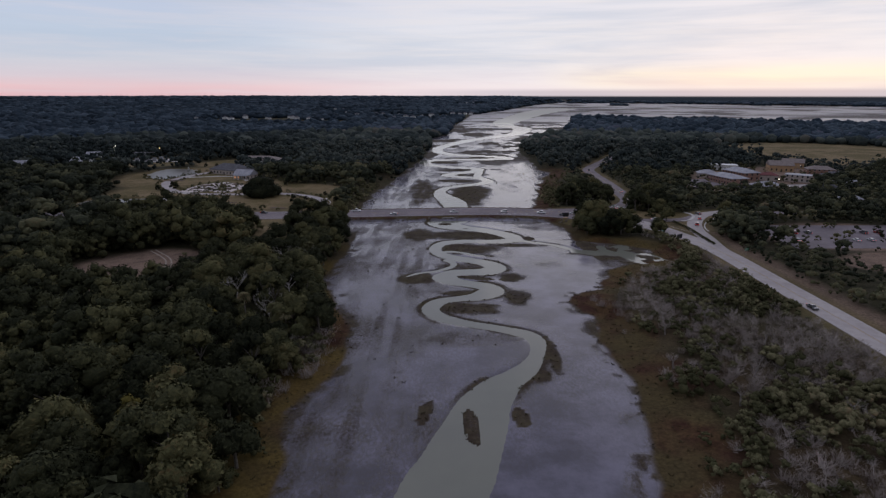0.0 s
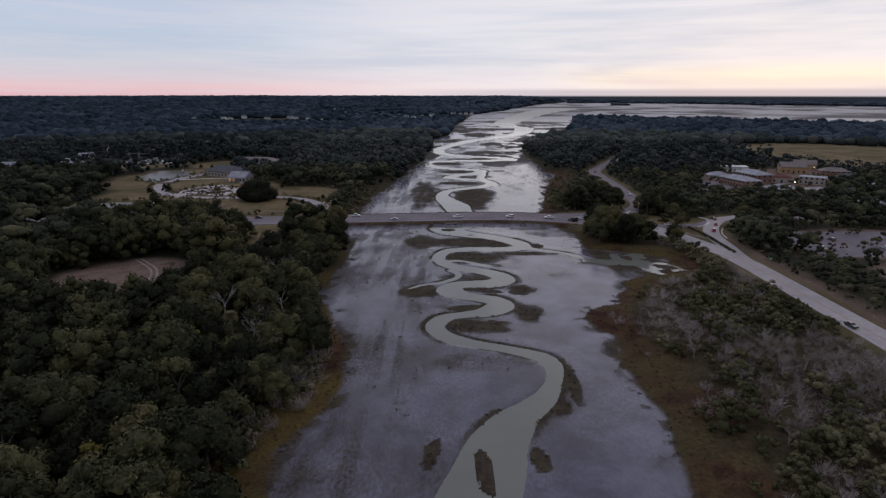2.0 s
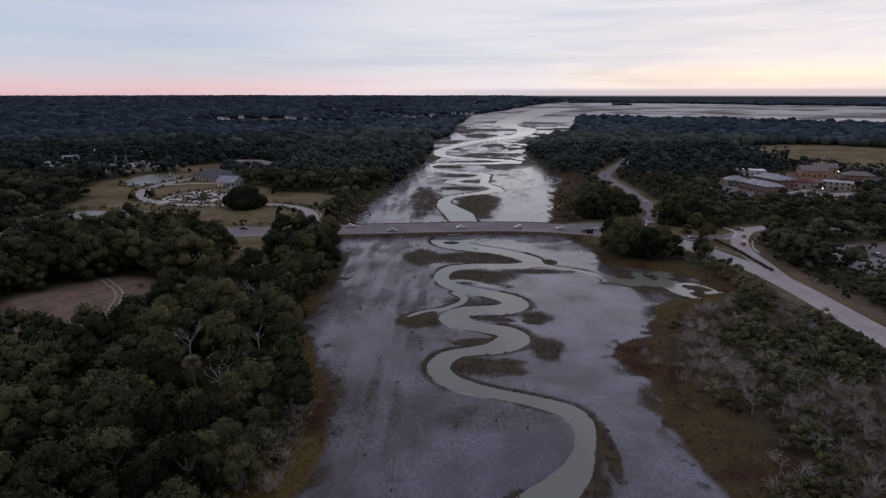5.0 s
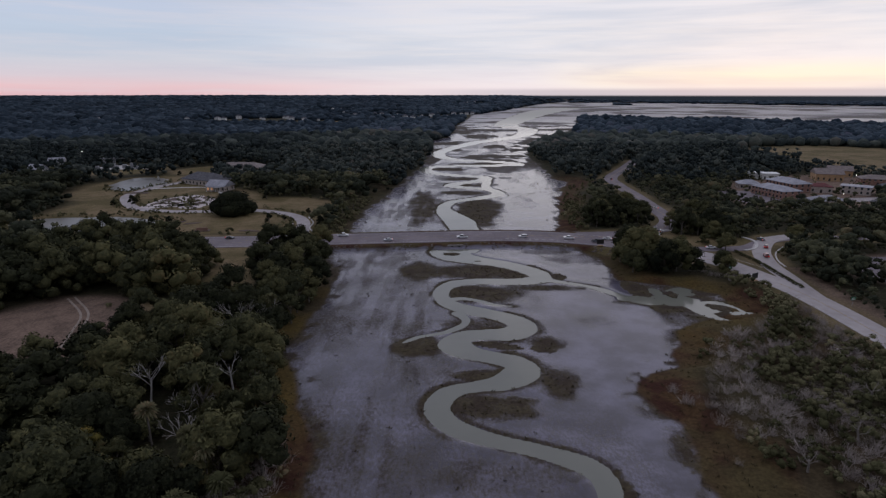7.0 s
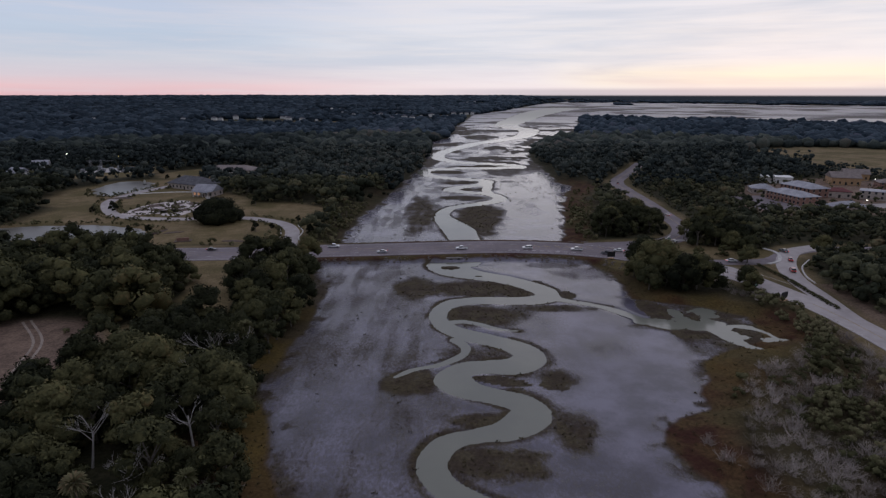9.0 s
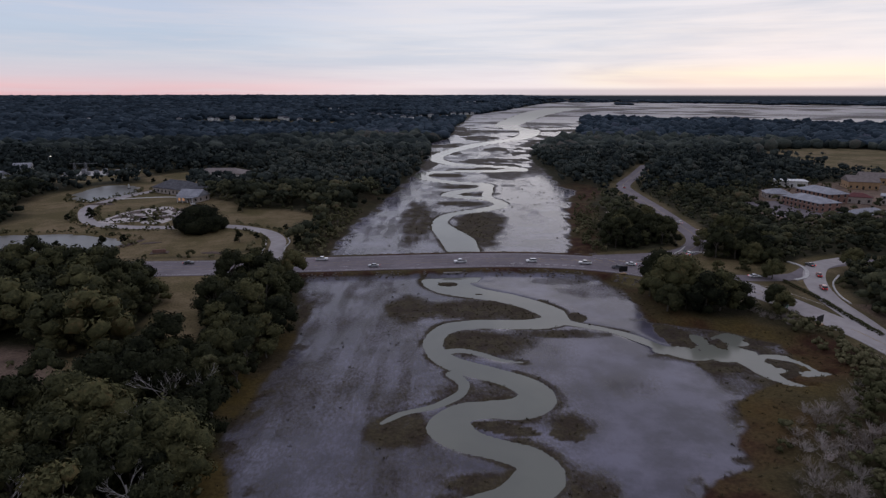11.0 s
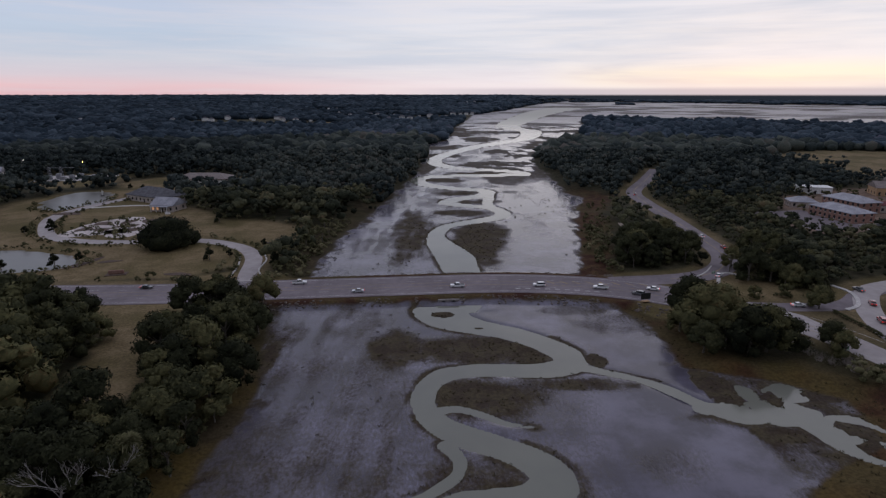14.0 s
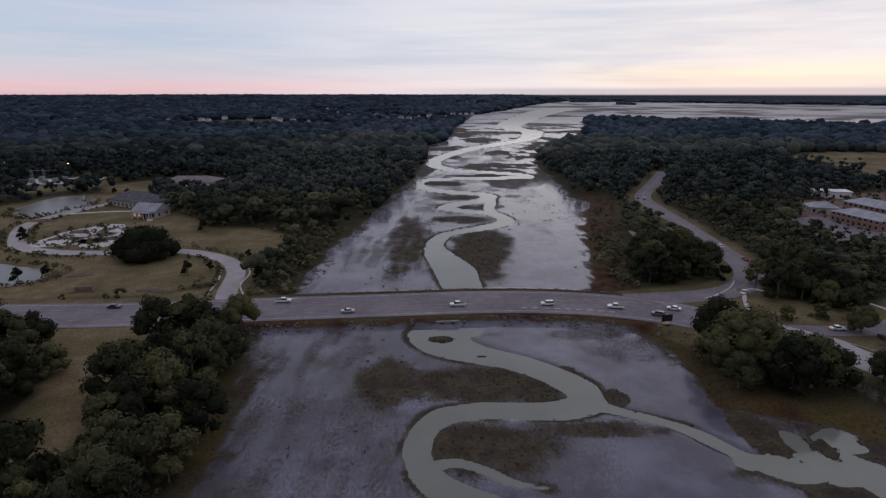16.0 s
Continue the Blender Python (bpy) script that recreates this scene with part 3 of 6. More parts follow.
def level(x, y):
    """The height of the ground, and what covers it."""
    land = inland(x, y)
    edge = creek_edge(x, y)
    isl = islands(x, y)
    edge = np.where(isl < 1, np.maximum(edge, (1 - isl) * 3), edge)
    pond = np.full(x.shape, 9.0)
    for c in PONDS:
        pond = np.minimum(pond, blob(x, y, *c, 0.12))
    lawn, dirt = clearing(x, y)
    gap = road_gap(x, y)
    z = 0.03 + 1.45 * step(1, 14, land) + rise(x, y) * step(0, 60, land)
    bankish = step(6, 0, np.abs(edge - 1.5)) * step(2, -6, land)
    z = z + 0.10 * bankish * step(0, 1.5, edge)
    z = np.where(edge < 0.4, np.minimum(z, 0.05 - 0.7 * step(0.4, -1.5, edge)), z)
    z = np.where(pond < 1.1, np.minimum(z, 1.5 - 0.9 * step(1.1, 0.92, pond)), z)
    bank = np.where(gap < 5.3, 1.5 - 1.5 * step(0.5, 5.5, gap), -1)
    z = np.where((gap < 8), np.maximum(z, bank), z)
    marsh = step(0.8, -0.8, land) * step(2.0, 3.5, gap + (wander(x, y, 4, 2) - 0.5) * 2)
    # grass thick along the creek banks, thin over the flats, streaky in the west
    west_side = step(8, -8, x - np.interp(y, [60, 300, 600, 900], [2, 2, 20, 110]))
    veg = 0.27 + 0.27 * west_side + 0.30 * (wander(x, y, 26, 4) - 0.5) * 2
    veg = veg - 0.30 * step(30, 38, x) * step(100, 130, y) * step(262, 200, y)
    veg = veg - 0.10 * step(100, 60, y) * step(-22, -12, x) - 0.10 * step(175, 150, y) * west_side - 0.22 * step(290, 310, y) * west_side - 0.13 * step(205, 230, y) * west_side
    close = step(1.2 + 5 * wander(x, y, 22, 2), 0.4, edge) * step(-0.5, 0.3, edge) * step(70, 100, y)
    close = close * step(0.26, 0.46, wander(x + 90, y, 13, 2))
    veg = np.maximum(veg, close * (0.70 + 0.5 * wander(x + 50, y, 9, 2)))
    for cx, cy, rx, ry, thick in POINT_BARS:
        d = blob(x, y, cx, cy, rx, ry, 0, 0.3)
        veg = np.maximum(veg, step(2.0, 0.55, d) * thick * (0.82 + 0.6 * wander(x, y + 70, 5, 4)))
    bars = step(0.56, 0.64, np.where(y < 1300, wander(x, y * 0.8, 55, 4), wander(x, y * 0.6, 150, 4))) * step(330, 520, y)
    veg = np.maximum(veg, bars * (0.80 - 0.3 * step(900, 2000, y)))
    lines = step(0.50, 0.62, wander(x * 0.4, 900 * np.log(np.maximum(y, 50)), 62, 4)) * step(700, 1100, y)
    veg = np.maximum(veg, lines * 0.72)
    veg = np.maximum(veg, step(1.3, 0.6, blob(x, y, 1280, 1620, 300, 170)) * 0.7)
    veg = veg + 0.17 * (step(0.34, 0.66, wander(x * 4.5, y * 0.5, 12, 5)) - 0.35) * west_side
    veg = np.maximum(veg, step(-8, 0, land + 6 * (wander(x, y, 6, 3) - 0.5)) * step(0.36, 0.62, wander(x, y + 30, 3.5, 3)) * 0.9)
    corner = step(57, 63, x) * step(172, 180, y) * step(226, 219, y)
    veg = np.maximum(veg, corner * (0.25 + 1.1 * wander(x, y, 6, 3)))
    veg = np.where(isl < 1.05, 1.0, veg)
    mid = np.interp(y, [290, 450, 600, 800, 1000], [4, 12, 25, 60, 120])
    heart = step(40, 18, np.abs(x - mid) * np.clip(450 / np.maximum(y, 1), 0.4, 1)) * step(285, 315, y) * step(1100, 700, y)
    veg = np.where(y > 285, np.maximum(veg, heart * (0.20 + 0.55 * wander(x, y, 11, 4))), veg)
    streaks = step(0.52, 0.60, wander(x + 400, y * 0.6, 24, 4)) * step(420, 560, y) * step(1500, 1100, y)
    veg = np.maximum(veg, streaks * 0.85)
    sedge = step(19, 8, land + (wander(x, y, 11, 3) - 0.5) * 14) * step(500, 420, y) * np.where(x > 0, 1.0, 0.9 * step(170, 145, y) + 0.3)
    sedge = np.maximum(sedge, (x > 40) * (x < 101) * step(230, 205, y) * (0.15 + 0.5 * wander(x, y, 16, 2)))
    verge = step(5, 1.5, gap)
    lawn = np.maximum(lawn, verge * (0.5 + 0.4 * wander(x, y, 12, 2)) * step(3, 9, land))
    sedge = np.maximum(sedge * (1 - lawn), verge * step(8, 0, land))
    dirt = np.maximum(dirt, step(5, 2, np.abs(gap - 4)) * (x > 114) * (y < 230) * 0.8)
    straw = np.where(x < 0, step(14, 6, land) * step(-3, 1, land) * step(260, 190, y) * step(0.30, 0.55, wander(x + 40, y, 13, 2)), 0)
    straw = np.maximum(straw, (x > 45) * step(160, 170, y) * step(228, 216, y) * step(94, 84, x) * (0.20 + 0.38 * step(0.4, 0.6, wander(x, y, 9, 2))))
    return z, dict(straw=straw, marsh=marsh, veg=np.clip(veg, 0, 1.2), sedge=np.clip(sedge, 0, 1), lawn=lawn, dirt=dirt), land


# ---------------------------------------------------------------- mesh helpers
def mesh_object(name, verts, faces, mats, parent=None, label="", smooth=False, attrs=None, normals=None):
    """One mesh object from vertices and faces (arrays or lists)."""
    me = bpy.data.meshes.new(name)
    if isinstance(faces, np.ndarray):
        n, k = faces.shape
        me.vertices.add(len(verts))
        me.vertices.foreach_set("co", np.asarray(verts, np.float32).ravel())
        me.loops.add(n * k)
        me.loops.foreach_set("vertex_index", faces.astype(np.int32).ravel())
        me.polygons.add(n)
        me.polygons.foreach_set("loop_start", np.arange(0, n * k, k, dtype=np.int32))
        me.update(calc_edges=True)
    else:
        me.from_pydata([tuple(v) for v in np.asarray(verts, float).tolist()], [], [tuple(f) for f in faces])
    for m in (mats if isinstance(mats, (list, tuple)) else [mats]):
        me.materials.append(m)
    if smooth:
        me.polygons.foreach_set("use_smooth", np.ones(len(me.polygons), bool))
    for k, v in (attrs or {}).items():
        me.attributes.new(k, "FLOAT", "POINT").data.foreach_set("value", np.asarray(v, np.float32))
    me.update()
    if normals is not None:
        me.polygons.foreach_set("use_smooth", np.ones(len(me.polygons), bool))
        me.normals_split_custom_set_from_vertices(np.asarray(normals, np.float32).tolist())
    ob = new(name, me)
    if parent is not None:
        ob.parent = parent
    if label:
        ob["label"] = label
    return ob


def part(name, bm, mat, parent=None, label="", smooth=False):
    """Links a bmesh as one mesh object under a thing or a part."""
    me = bpy.data.meshes.new(name)
    bm.to_mesh(me)
    bm.free()
    me.materials.append(mat)
    if smooth:
        me.polygons.foreach_set("use_smooth", np.ones(len(me.polygons), bool))
    ob = new(name, me)
    ob.parent = parent
    if label:
        ob["label"] = label
    return ob


def thing(name, x, y, z, turn=0.0):
    ob = new(name)
    ob.empty_display_size = 0.3
    ob.matrix_basis = pose(x, y, z, 0, 0, turn)
    return ob


def box(bm, x0, x1, y0, y1, z0, z1, bevel=0.0):
    r = bmesh.ops.create_cube(bm, size=1.0, matrix=Matrix.Translation(((x0 + x1) / 2, (y0 + y1) / 2, (z0 + z1) / 2)) @ Matrix.Diagonal((x1 - x0, y1 - y0, z1 - z0, 1)))
    if bevel:
        es = list({e for v in r["verts"] for e in v.link_edges})
        bmesh.ops.bevel(bm, geom=es, offset=bevel, segments=1, affect="EDGES")
    return bm


def tube(bm, a, b, ra, rb=None, sides=6):
    a, b = Vector(a), Vector(b)
    m = Matrix.Translation((a + b) / 2) @ (b - a).to_track_quat("Z", "Y").to_matrix().to_4x4()
    bmesh.ops.create_cone(bm, cap_ends=True, segments=sides, radius1=ra, radius2=ra if rb is None else rb, depth=(b - a).length, matrix=m)
    return bm


def ground_height(x, y):
    z, _, _ = level(np.array([float(x)]), np.array([float(y)]))
    return float(z[0])


# ---------------------------------------------------------------- ground and water
def grown(start, stop, first, rate, most):
    out, s = [start], first
    while abs(out[-1] - start) < abs(stop - start):
        out.append(out[-1] + math.copysign(s, stop - start))
        s = min(s * rate, most)
    return out


def build_ground():
    xs = np.unique(np.round(np.concatenate([np.arange(-50, 90.1, 0.7), grown(-50, -5000, 1.5, 1.035, 160), grown(90, 5000, 1.5, 1.035, 160)]), 3))
    ys = np.unique(np.round(np.concatenate([np.arange(58, 264.1, 0.7), grown(58, -300, 4, 1.1, 60), grown(264, 5050, 1.0, 1.016, 110)]), 3))
    X, Y = np.meshgrid(xs, ys)
    R = np.hypot(X, Y)
    k = np.minimum(1, 4930 / np.maximum(R, 1))
    keep = R < 5250
    X, Y = X * k, Y * k
    z, cov, _ = level(X.ravel(), Y.ravel())
    nx, ny = len(xs), len(ys)
    i = np.arange(nx * ny).reshape(ny, nx)
    q = np.stack([i[:-1, :-1], i[:-1, 1:], i[1:, 1:], i[1:, :-1]], -1).reshape(-1, 4)
    kf = keep.ravel()[q].all(1)
    ob = mesh_object("ground", np.stack([X.ravel(), Y.ravel(), z], -1), q[kf], GROUND, smooth=True, attrs=cov)
    return tagged(ob, kind="structure")


build_ground()


def build_water():
    n = 96
    a = np.linspace(-0.5 * math.pi, 1.5 * math.pi, n, endpoint=False)
    v = [(4920 * math.cos(t), 4920 * math.sin(t), 0.0) for t in a]
    tagged(mesh_object("water", v, [tuple(range(n))], WATER), kind="structure")
    for cx, cy, rx, ry, turn in PONDS:
        c, s = math.cos(turn), math.sin(turn)
        pts = [(cx + rx * 1.25 * math.cos(t) * c - ry * 1.25 * math.sin(t) * s, cy + rx * 1.25 * math.cos(t) * s + ry * 1.25 * math.sin(t) * c, 1.1) for t in np.linspace(0, 2 * math.pi, 48, endpoint=False)]
        tagged(mesh_object("water_pond", pts, [tuple(range(48))], PONDWATER), kind="structure")


build_water()


# ---------------------------------------------------------------- roads
def ribbon(line, a, b, lift, thick=0.12):
    """A strip along a line between two offsets to its left, as verts and faces with thickness."""
    d = np.gradient(line, axis=0)
    d /= np.linalg.norm(d, axis=1)[:, None]
    nrm = np.stack([-d[:, 1], d[:, 0]], -1)
    p, q = line + nrm * np.asarray(a).reshape(-1, 1), line + nrm * np.asarray(b).reshape(-1, 1)
    n = len(line)
    v = np.vstack([np.c_[p, np.full(n, lift)], np.c_[q, np.full(n, lift)], np.c_[p, np.full(n, lift - thick)], np.c_[q, np.full(n, lift - thick)]])
    f = []
    for i in range(n - 1):
        f += [(i, n + i, n + i + 1, i + 1)[::-1], (i, i + 1, 2 * n + i + 1, 2 * n + i)[::-1], (n + i, 3 * n + i, 3 * n + i + 1, n + i + 1)[::-1]]
    return v, f


def road(name, line, half, mat, lift):
    v, f = ribbon(line, -half, half, lift)
    return tagged(mesh_object(name, v, f, mat), kind="structure")


def road_length(line):
    return np.r_[0, np.cumsum(np.linalg.norm(np.diff(line, axis=0), axis=1))]


half_main = np.interp(MAIN_ROAD[:, 0] + np.where(MAIN_ROAD[:, 1] < 240, 60, 0), [-420, 60, 100, 160], [8.8, 9.2, 7.4, 5.7])
turn_at = AT_TURN
road("road", MAIN_ROAD[:turn_at + 1], half_main[:turn_at + 1], ASPHALT, 1.62)
east_half = np.where(np.arange(len(half_main)) > turn_at + 4, np.minimum(half_main, np.maximum(3.5, half_main - 0.5 * (np.arange(len(half_main)) - turn_at - 4))), half_main)
v, f = ribbon(MAIN_ROAD[turn_at:], -half_main[turn_at:], east_half[turn_at:], 1.62)
tagged(mesh_object("road_highway", v, f, DRIVE), kind="structure")
road("road_north", NORTH_ROAD, 4.6, ASPHALT, 1.60)
road("road_link", LINK_ROAD, 3.3, DRIVE, 1.58)
road("road_arm", LINK_ARM, 3.2, ASPHALT, 1.56)
road("road_park_drive", PARK_DRIVE, 3.1, DRIVE, 1.57)
road("path_park", PARK_WALK, 1.3, CONCRETE, 1.55)


def painted(name, line, offset, width, lift, mat, dash=0.0, gap=0.0, parent=None, span=(0, 1e9)):
    """Painted lines along a road, joined as one sheet of thin strips."""
    s = road_length(line)
    cuts = [(max(0, span[0]), min(s[-1], span[1]))]
    if dash:
        cuts = [(t, t + dash) for t in np.arange(cuts[0][0], cuts[0][1] - dash, dash + gap)]
    V, F = [], []
    for a, b in cuts:
        t = np.linspace(a, b, max(2, int((b - a) / 4) + 1))
        pts = np.stack([np.interp(t, s, line[:, 0]), np.interp(t, s, line[:, 1])], -1)
        v, f = ribbon(pts, offset - width / 2, offset + width / 2, lift, 0.004)
        k = len(V)
        V += v.tolist()
        F += [tuple(i + k for i in q) for q in f]
    return tagged(mesh_object(name, V, F, mat, parent), kind="structure")


L0 = 1.626
painted("trim_edge_line", MAIN_ROAD, 7.6, 0.18, L0, WHITELINE, span=(60, 545))
painted("trim_edge_line", MAIN_ROAD, -7.6, 0.18, L0, WHITELINE, span=(60, 500))
for off in (3.6, -3.9):
    painted("trim_lane_line", MAIN_ROAD, off, 0.12, L0, WHITELINE, 3.0, 6.0, span=(60, 560))
for off in (1.5, -1.6):
    painted("trim_centre_line", MAIN_ROAD, off, 0.14, L0, YELLOWLINE, span=(60, 540))
for off in (-1.3, -0.95):
    painted("trim_centre_line", MAIN_ROAD, off, 0.12, L0, YELLOWLINE, span=(560, 900))
painted("trim_edge_line", MAIN_ROAD, -5.0, 0.16, L0, WHITELINE, span=(560, 900))
painted("trim_edge_line", MAIN_ROAD, 2.8, 0.16, L0, WHITELINE, span=(600, 900))
painted("trim_stop_dashes", MAIN_ROAD, -5.2, 0.5, L0, WHITELINE, 1.6, 1.6, span=(446, 476))
painted("trim_lane_line", NORTH_ROAD, 0.0, 0.25, 1.606, YELLOWLINE, span=(20, 300))


def hatching():
    """Yellow bars in the painted median before the junction."""
    V, F = [], []
    for i in range(8):
        x = 36 + 4.2 * i
        y = 276.0 - 0.012 * (x - 36) ** 1.6
        k = len(V)
        V += [(x, y + 1.5, L0), (x + 0.5, y + 1.5, L0), (x + 2.6, y - 1.2, L0), (x + 2.1, y - 1.2, L0)]
        F.append((k + 3, k + 2, k + 1, k))
    tagged(mesh_object("trim_median_hatching", V, F, YELLOWLINE), kind="structure")


hatching()


def kerb(name, pts, width=0.5, lift=1.76):
    line = spline(pts, 1.5)
    v, f = ribbon(line, -width / 2, width / 2, lift, 0.3)
    tagged(mesh_object(name, v, f, CONCRETE), kind="structure")


kerb("kerb_junction", [(89, 268), (90.5, 272), (93, 278), (96.5, 284), (99.5, 286), (102, 284)], 1.1)
kerb("kerb_bend", [(81, 277.5), (87, 281.5), (93, 287), (98, 294)], 0.5)
kerb("kerb_roundabout", [(117, 251.8), (122, 254.5), (126, 260), (128.5, 267), (127, 273)], 1.2)
kerb("kerb_verge", [(120.2, 230), (122, 238), (127, 248), (135, 257)], 0.5)
kerb("kerb_drive", [(-58, 281), (-62, 290), (-63, 302), (-68, 314)], 0.5)
kerb("kerb_drive", [(-69, 280), (-71, 295), (-75, 309)], 0.5)


# ---------------------------------------------------------------- trees
RNG = np.random.RandomState(11)


def dirs(n):
    v = RNG.normal(size=(n, 3))
    return v / np.linalg.norm(v, axis=1)[:, None]


def solid(make):
    bm = bmesh.new()
    make(bm)
    out = (np.array([v.co[:] for v in bm.verts]), np.array([[v.index for v in f.verts] for f in bm.faces]))
    bm.free()
    return out


ICO = solid(lambda bm: bmesh.ops.create_icosphere(bm, subdivisions=1, radius=1))


def unit(v):
    return v / (np.linalg.norm(v, axis=1)[:, None] + 1e-9)


def lumpy(core, rough):
    """A knobbly lump: the points of a ball pushed in and out, turned at random."""
    iv, jf = core
    q = np.linalg.qr(RNG.normal(size=(3, 3)))[0]
    q *= np.sign(np.linalg.det(q))
    v = iv @ q.T
    waves = sum(np.sin(v @ (dirs(1)[0] * k) + RNG.rand() * 6.283) for k in (2.2, 3.4, 4.6)) / 3
    return v * (1 + rough * waves + 0.35 * rough * RNG.uniform(-1, 1, len(v)))[:, None], v, jf


def crown(radius, height, base, blobs, leaves, size, core=ICO, rough=0.28, inner=0.95):
    """A crown: knobbly boughs with loose leaf clumps over them. Verts, triangles and soft normals."""
    V, F, N, n = [], [], [], 0
    heart = np.array([0, 0, height * 0.45])
    for k in range(blobs):
        a, r = k * 2.4 + RNG.uniform(-0.5, 0.5), math.sqrt((k + RNG.rand() * 0.8) / blobs) * 0.78 * radius
        if k == 0:
            r = 0
        rb = radius * RNG.uniform(0.24, 0.46)
        top = height * (1 - 0.62 * (r / radius) ** 2) * RNG.uniform(0.84, 1.06)
        low = base + rb * 0.6
        c = np.array([r * math.cos(a), r * math.sin(a), max(low, top - rb)])
        if r > 0.5 * radius and k % 3 == 1:
            c[2] = RNG.uniform(low, max(low, 0.7 * (top - rb)))
        sv, sn, jf = lumpy(core, rough)
        v = sv * rb * inner * np.array([1.0, 1.0, 0.84]) + c
        V.append(v)
        N.append(unit(sn + 0.3 * unit(v - heart)))
        F.append(jf + n)
        n += len(v)
        d = dirs(leaves)
        d[:, 2] = np.where(d[:, 2] < -0.35, -d[:, 2], d[:, 2])
        p = c + d * rb * RNG.uniform(0.80, 1.24, (leaves, 1)) * np.array([1, 1, 0.86])
        face = unit(d + 0.55 * dirs(leaves))
        t = unit(np.cross(face, dirs(leaves)))
        b = np.cross(face, t)
        s = size * RNG.uniform(0.6, 1.35, (leaves, 1))
        q = np.stack([p - t * s * 0.62, p + t * s * 0.55 + b * s * 0.25, p + b * s * 0.75 - t * s * 0.1], 1).reshape(-1, 3)
        V.append(q)
        N.append(np.repeat(unit(d + 0.3 * unit(p - heart) + 0.45 * dirs(leaves)), 3, axis=0))
        F.append(n + np.arange(3 * leaves).reshape(-1, 3))
        n += 3 * leaves
    return np.vstack(V), np.vstack(F), np.vstack(N)


def trunk_mesh(height, base_r, spread, limbs):
    bm = bmesh.new()
    tube(bm, (0, 0, -0.3), (0.1, 0.05, height * 0.45), base_r, base_r * 0.7, 7)
    for k in range(limbs):
        a = 2 * math.pi * k / limbs + RNG.uniform(-0.4, 0.4)
        tube(bm, (0.08, 0.04, height * RNG.uniform(0.3, 0.44)), (spread * math.cos(a), spread * math.sin(a), height * RNG.uniform(0.6, 0.78)), base_r * 0.5, base_r * 0.16, 5)
    return bm


def tree_kind(name, label, radius, height, base, blobs, leaves, size, leaf, category="tree", group="", limbs=5):
    """One tree with its trunk and crown, kept out of sight of the plan until copied."""
    ob = thing(name, 0, 0, 0)
    part("trunk", trunk_mesh(height, 0.05 * radius + 0.08, radius * 0.55, limbs), BARK, ob)
    v, f, nr = crown(radius, height, base, blobs, leaves, size, ICO, 0.42, 0.86)
    mesh_object("crown", v, f, leaf, ob, normals=nr)
    return tagged(ob, label, category, group)


def scattered(rng, x0, x1, y0, y1, gap):
    """A jittered grid of places."""
    nx, ny = int((x1 - x0) / gap), int((y1 - y0) / gap)
    gx, gy = np.meshgrid(np.arange(nx), np.arange(ny))
    x = x0 + (gx + 0.5 * (gy % 2) + rng.uniform(-0.38, 0.38, gx.shape)) * gap
    y = y0 + (gy + rng.uniform(-0.38, 0.38, gx.shape)) * gap
    return x.ravel(), y.ravel()


PALMS = [(-33, 118, 7), (-37, 113, 8), (-33, 108, 6), (-37, 103, 7), (-45, 150, 8), (-41, 117, 8), (-37, 126, 7), (-46, 158, 8), (-40, 97, 7), (-46, 178, 8), (-50, 122, 9),
         (80, 236, 5), (72, 230, 5.5), (101, 287, 6), (108, 279, 6), (118, 293, 6), (-52, 318, 5), (-48, 330, 5), (-50, 345, 5.5), (131, 236, 6), (136, 290, 6)]
DEAD = [(-53, 170, 12), (-58, 137, 11), (-51, 160, 11), (-44, 143, 10), (-46, 174, 9), (-43, 121, 10), (-48, 130, 10)]
FAR_HOUSES = [(-857, 1356), (-835, 1436), (-754, 1408), (-510, 1381), (-530, 1395), (-505, 1465), (-451, 1465), (-430, 1420), (-400, 1496), (-385, 1470),
              (-317, 1355), (-350, 1370), (-290, 1380), (-411, 2200), (-370, 2150), (-249, 1671), (-193, 1671), (-170, 1640), (-188, 2007), (-150, 1980), (-110, 1960),
              (-59, 1408), (-75, 1450), (-31, 1596), (-10, 1560), (10, 1610), (53, 1754), (70, 1775), (87, 1799), (30, 1700), (-320, 1900), (-280, 1860), (-240, 1930), (-600, 1390),
              (-120, 1420), (-95, 1480), (-60, 1640), (-130, 1700), (160, 3000), (120, 2900)]
GLADES = [(x, y - 0.032 * y, 0.036 * y) for x, y in FAR_HOUSES] + [(x, y, 1.7) for x, y, _ in PALMS] + [(x, y - 2, 4.0) for x, y, _ in DEAD] + [(-52, 68, 4.0), (-108, 322, 14), (-262, 476, 24), (-315, 488, 17), (-300, 443, 17), (-330, 418, 16)]


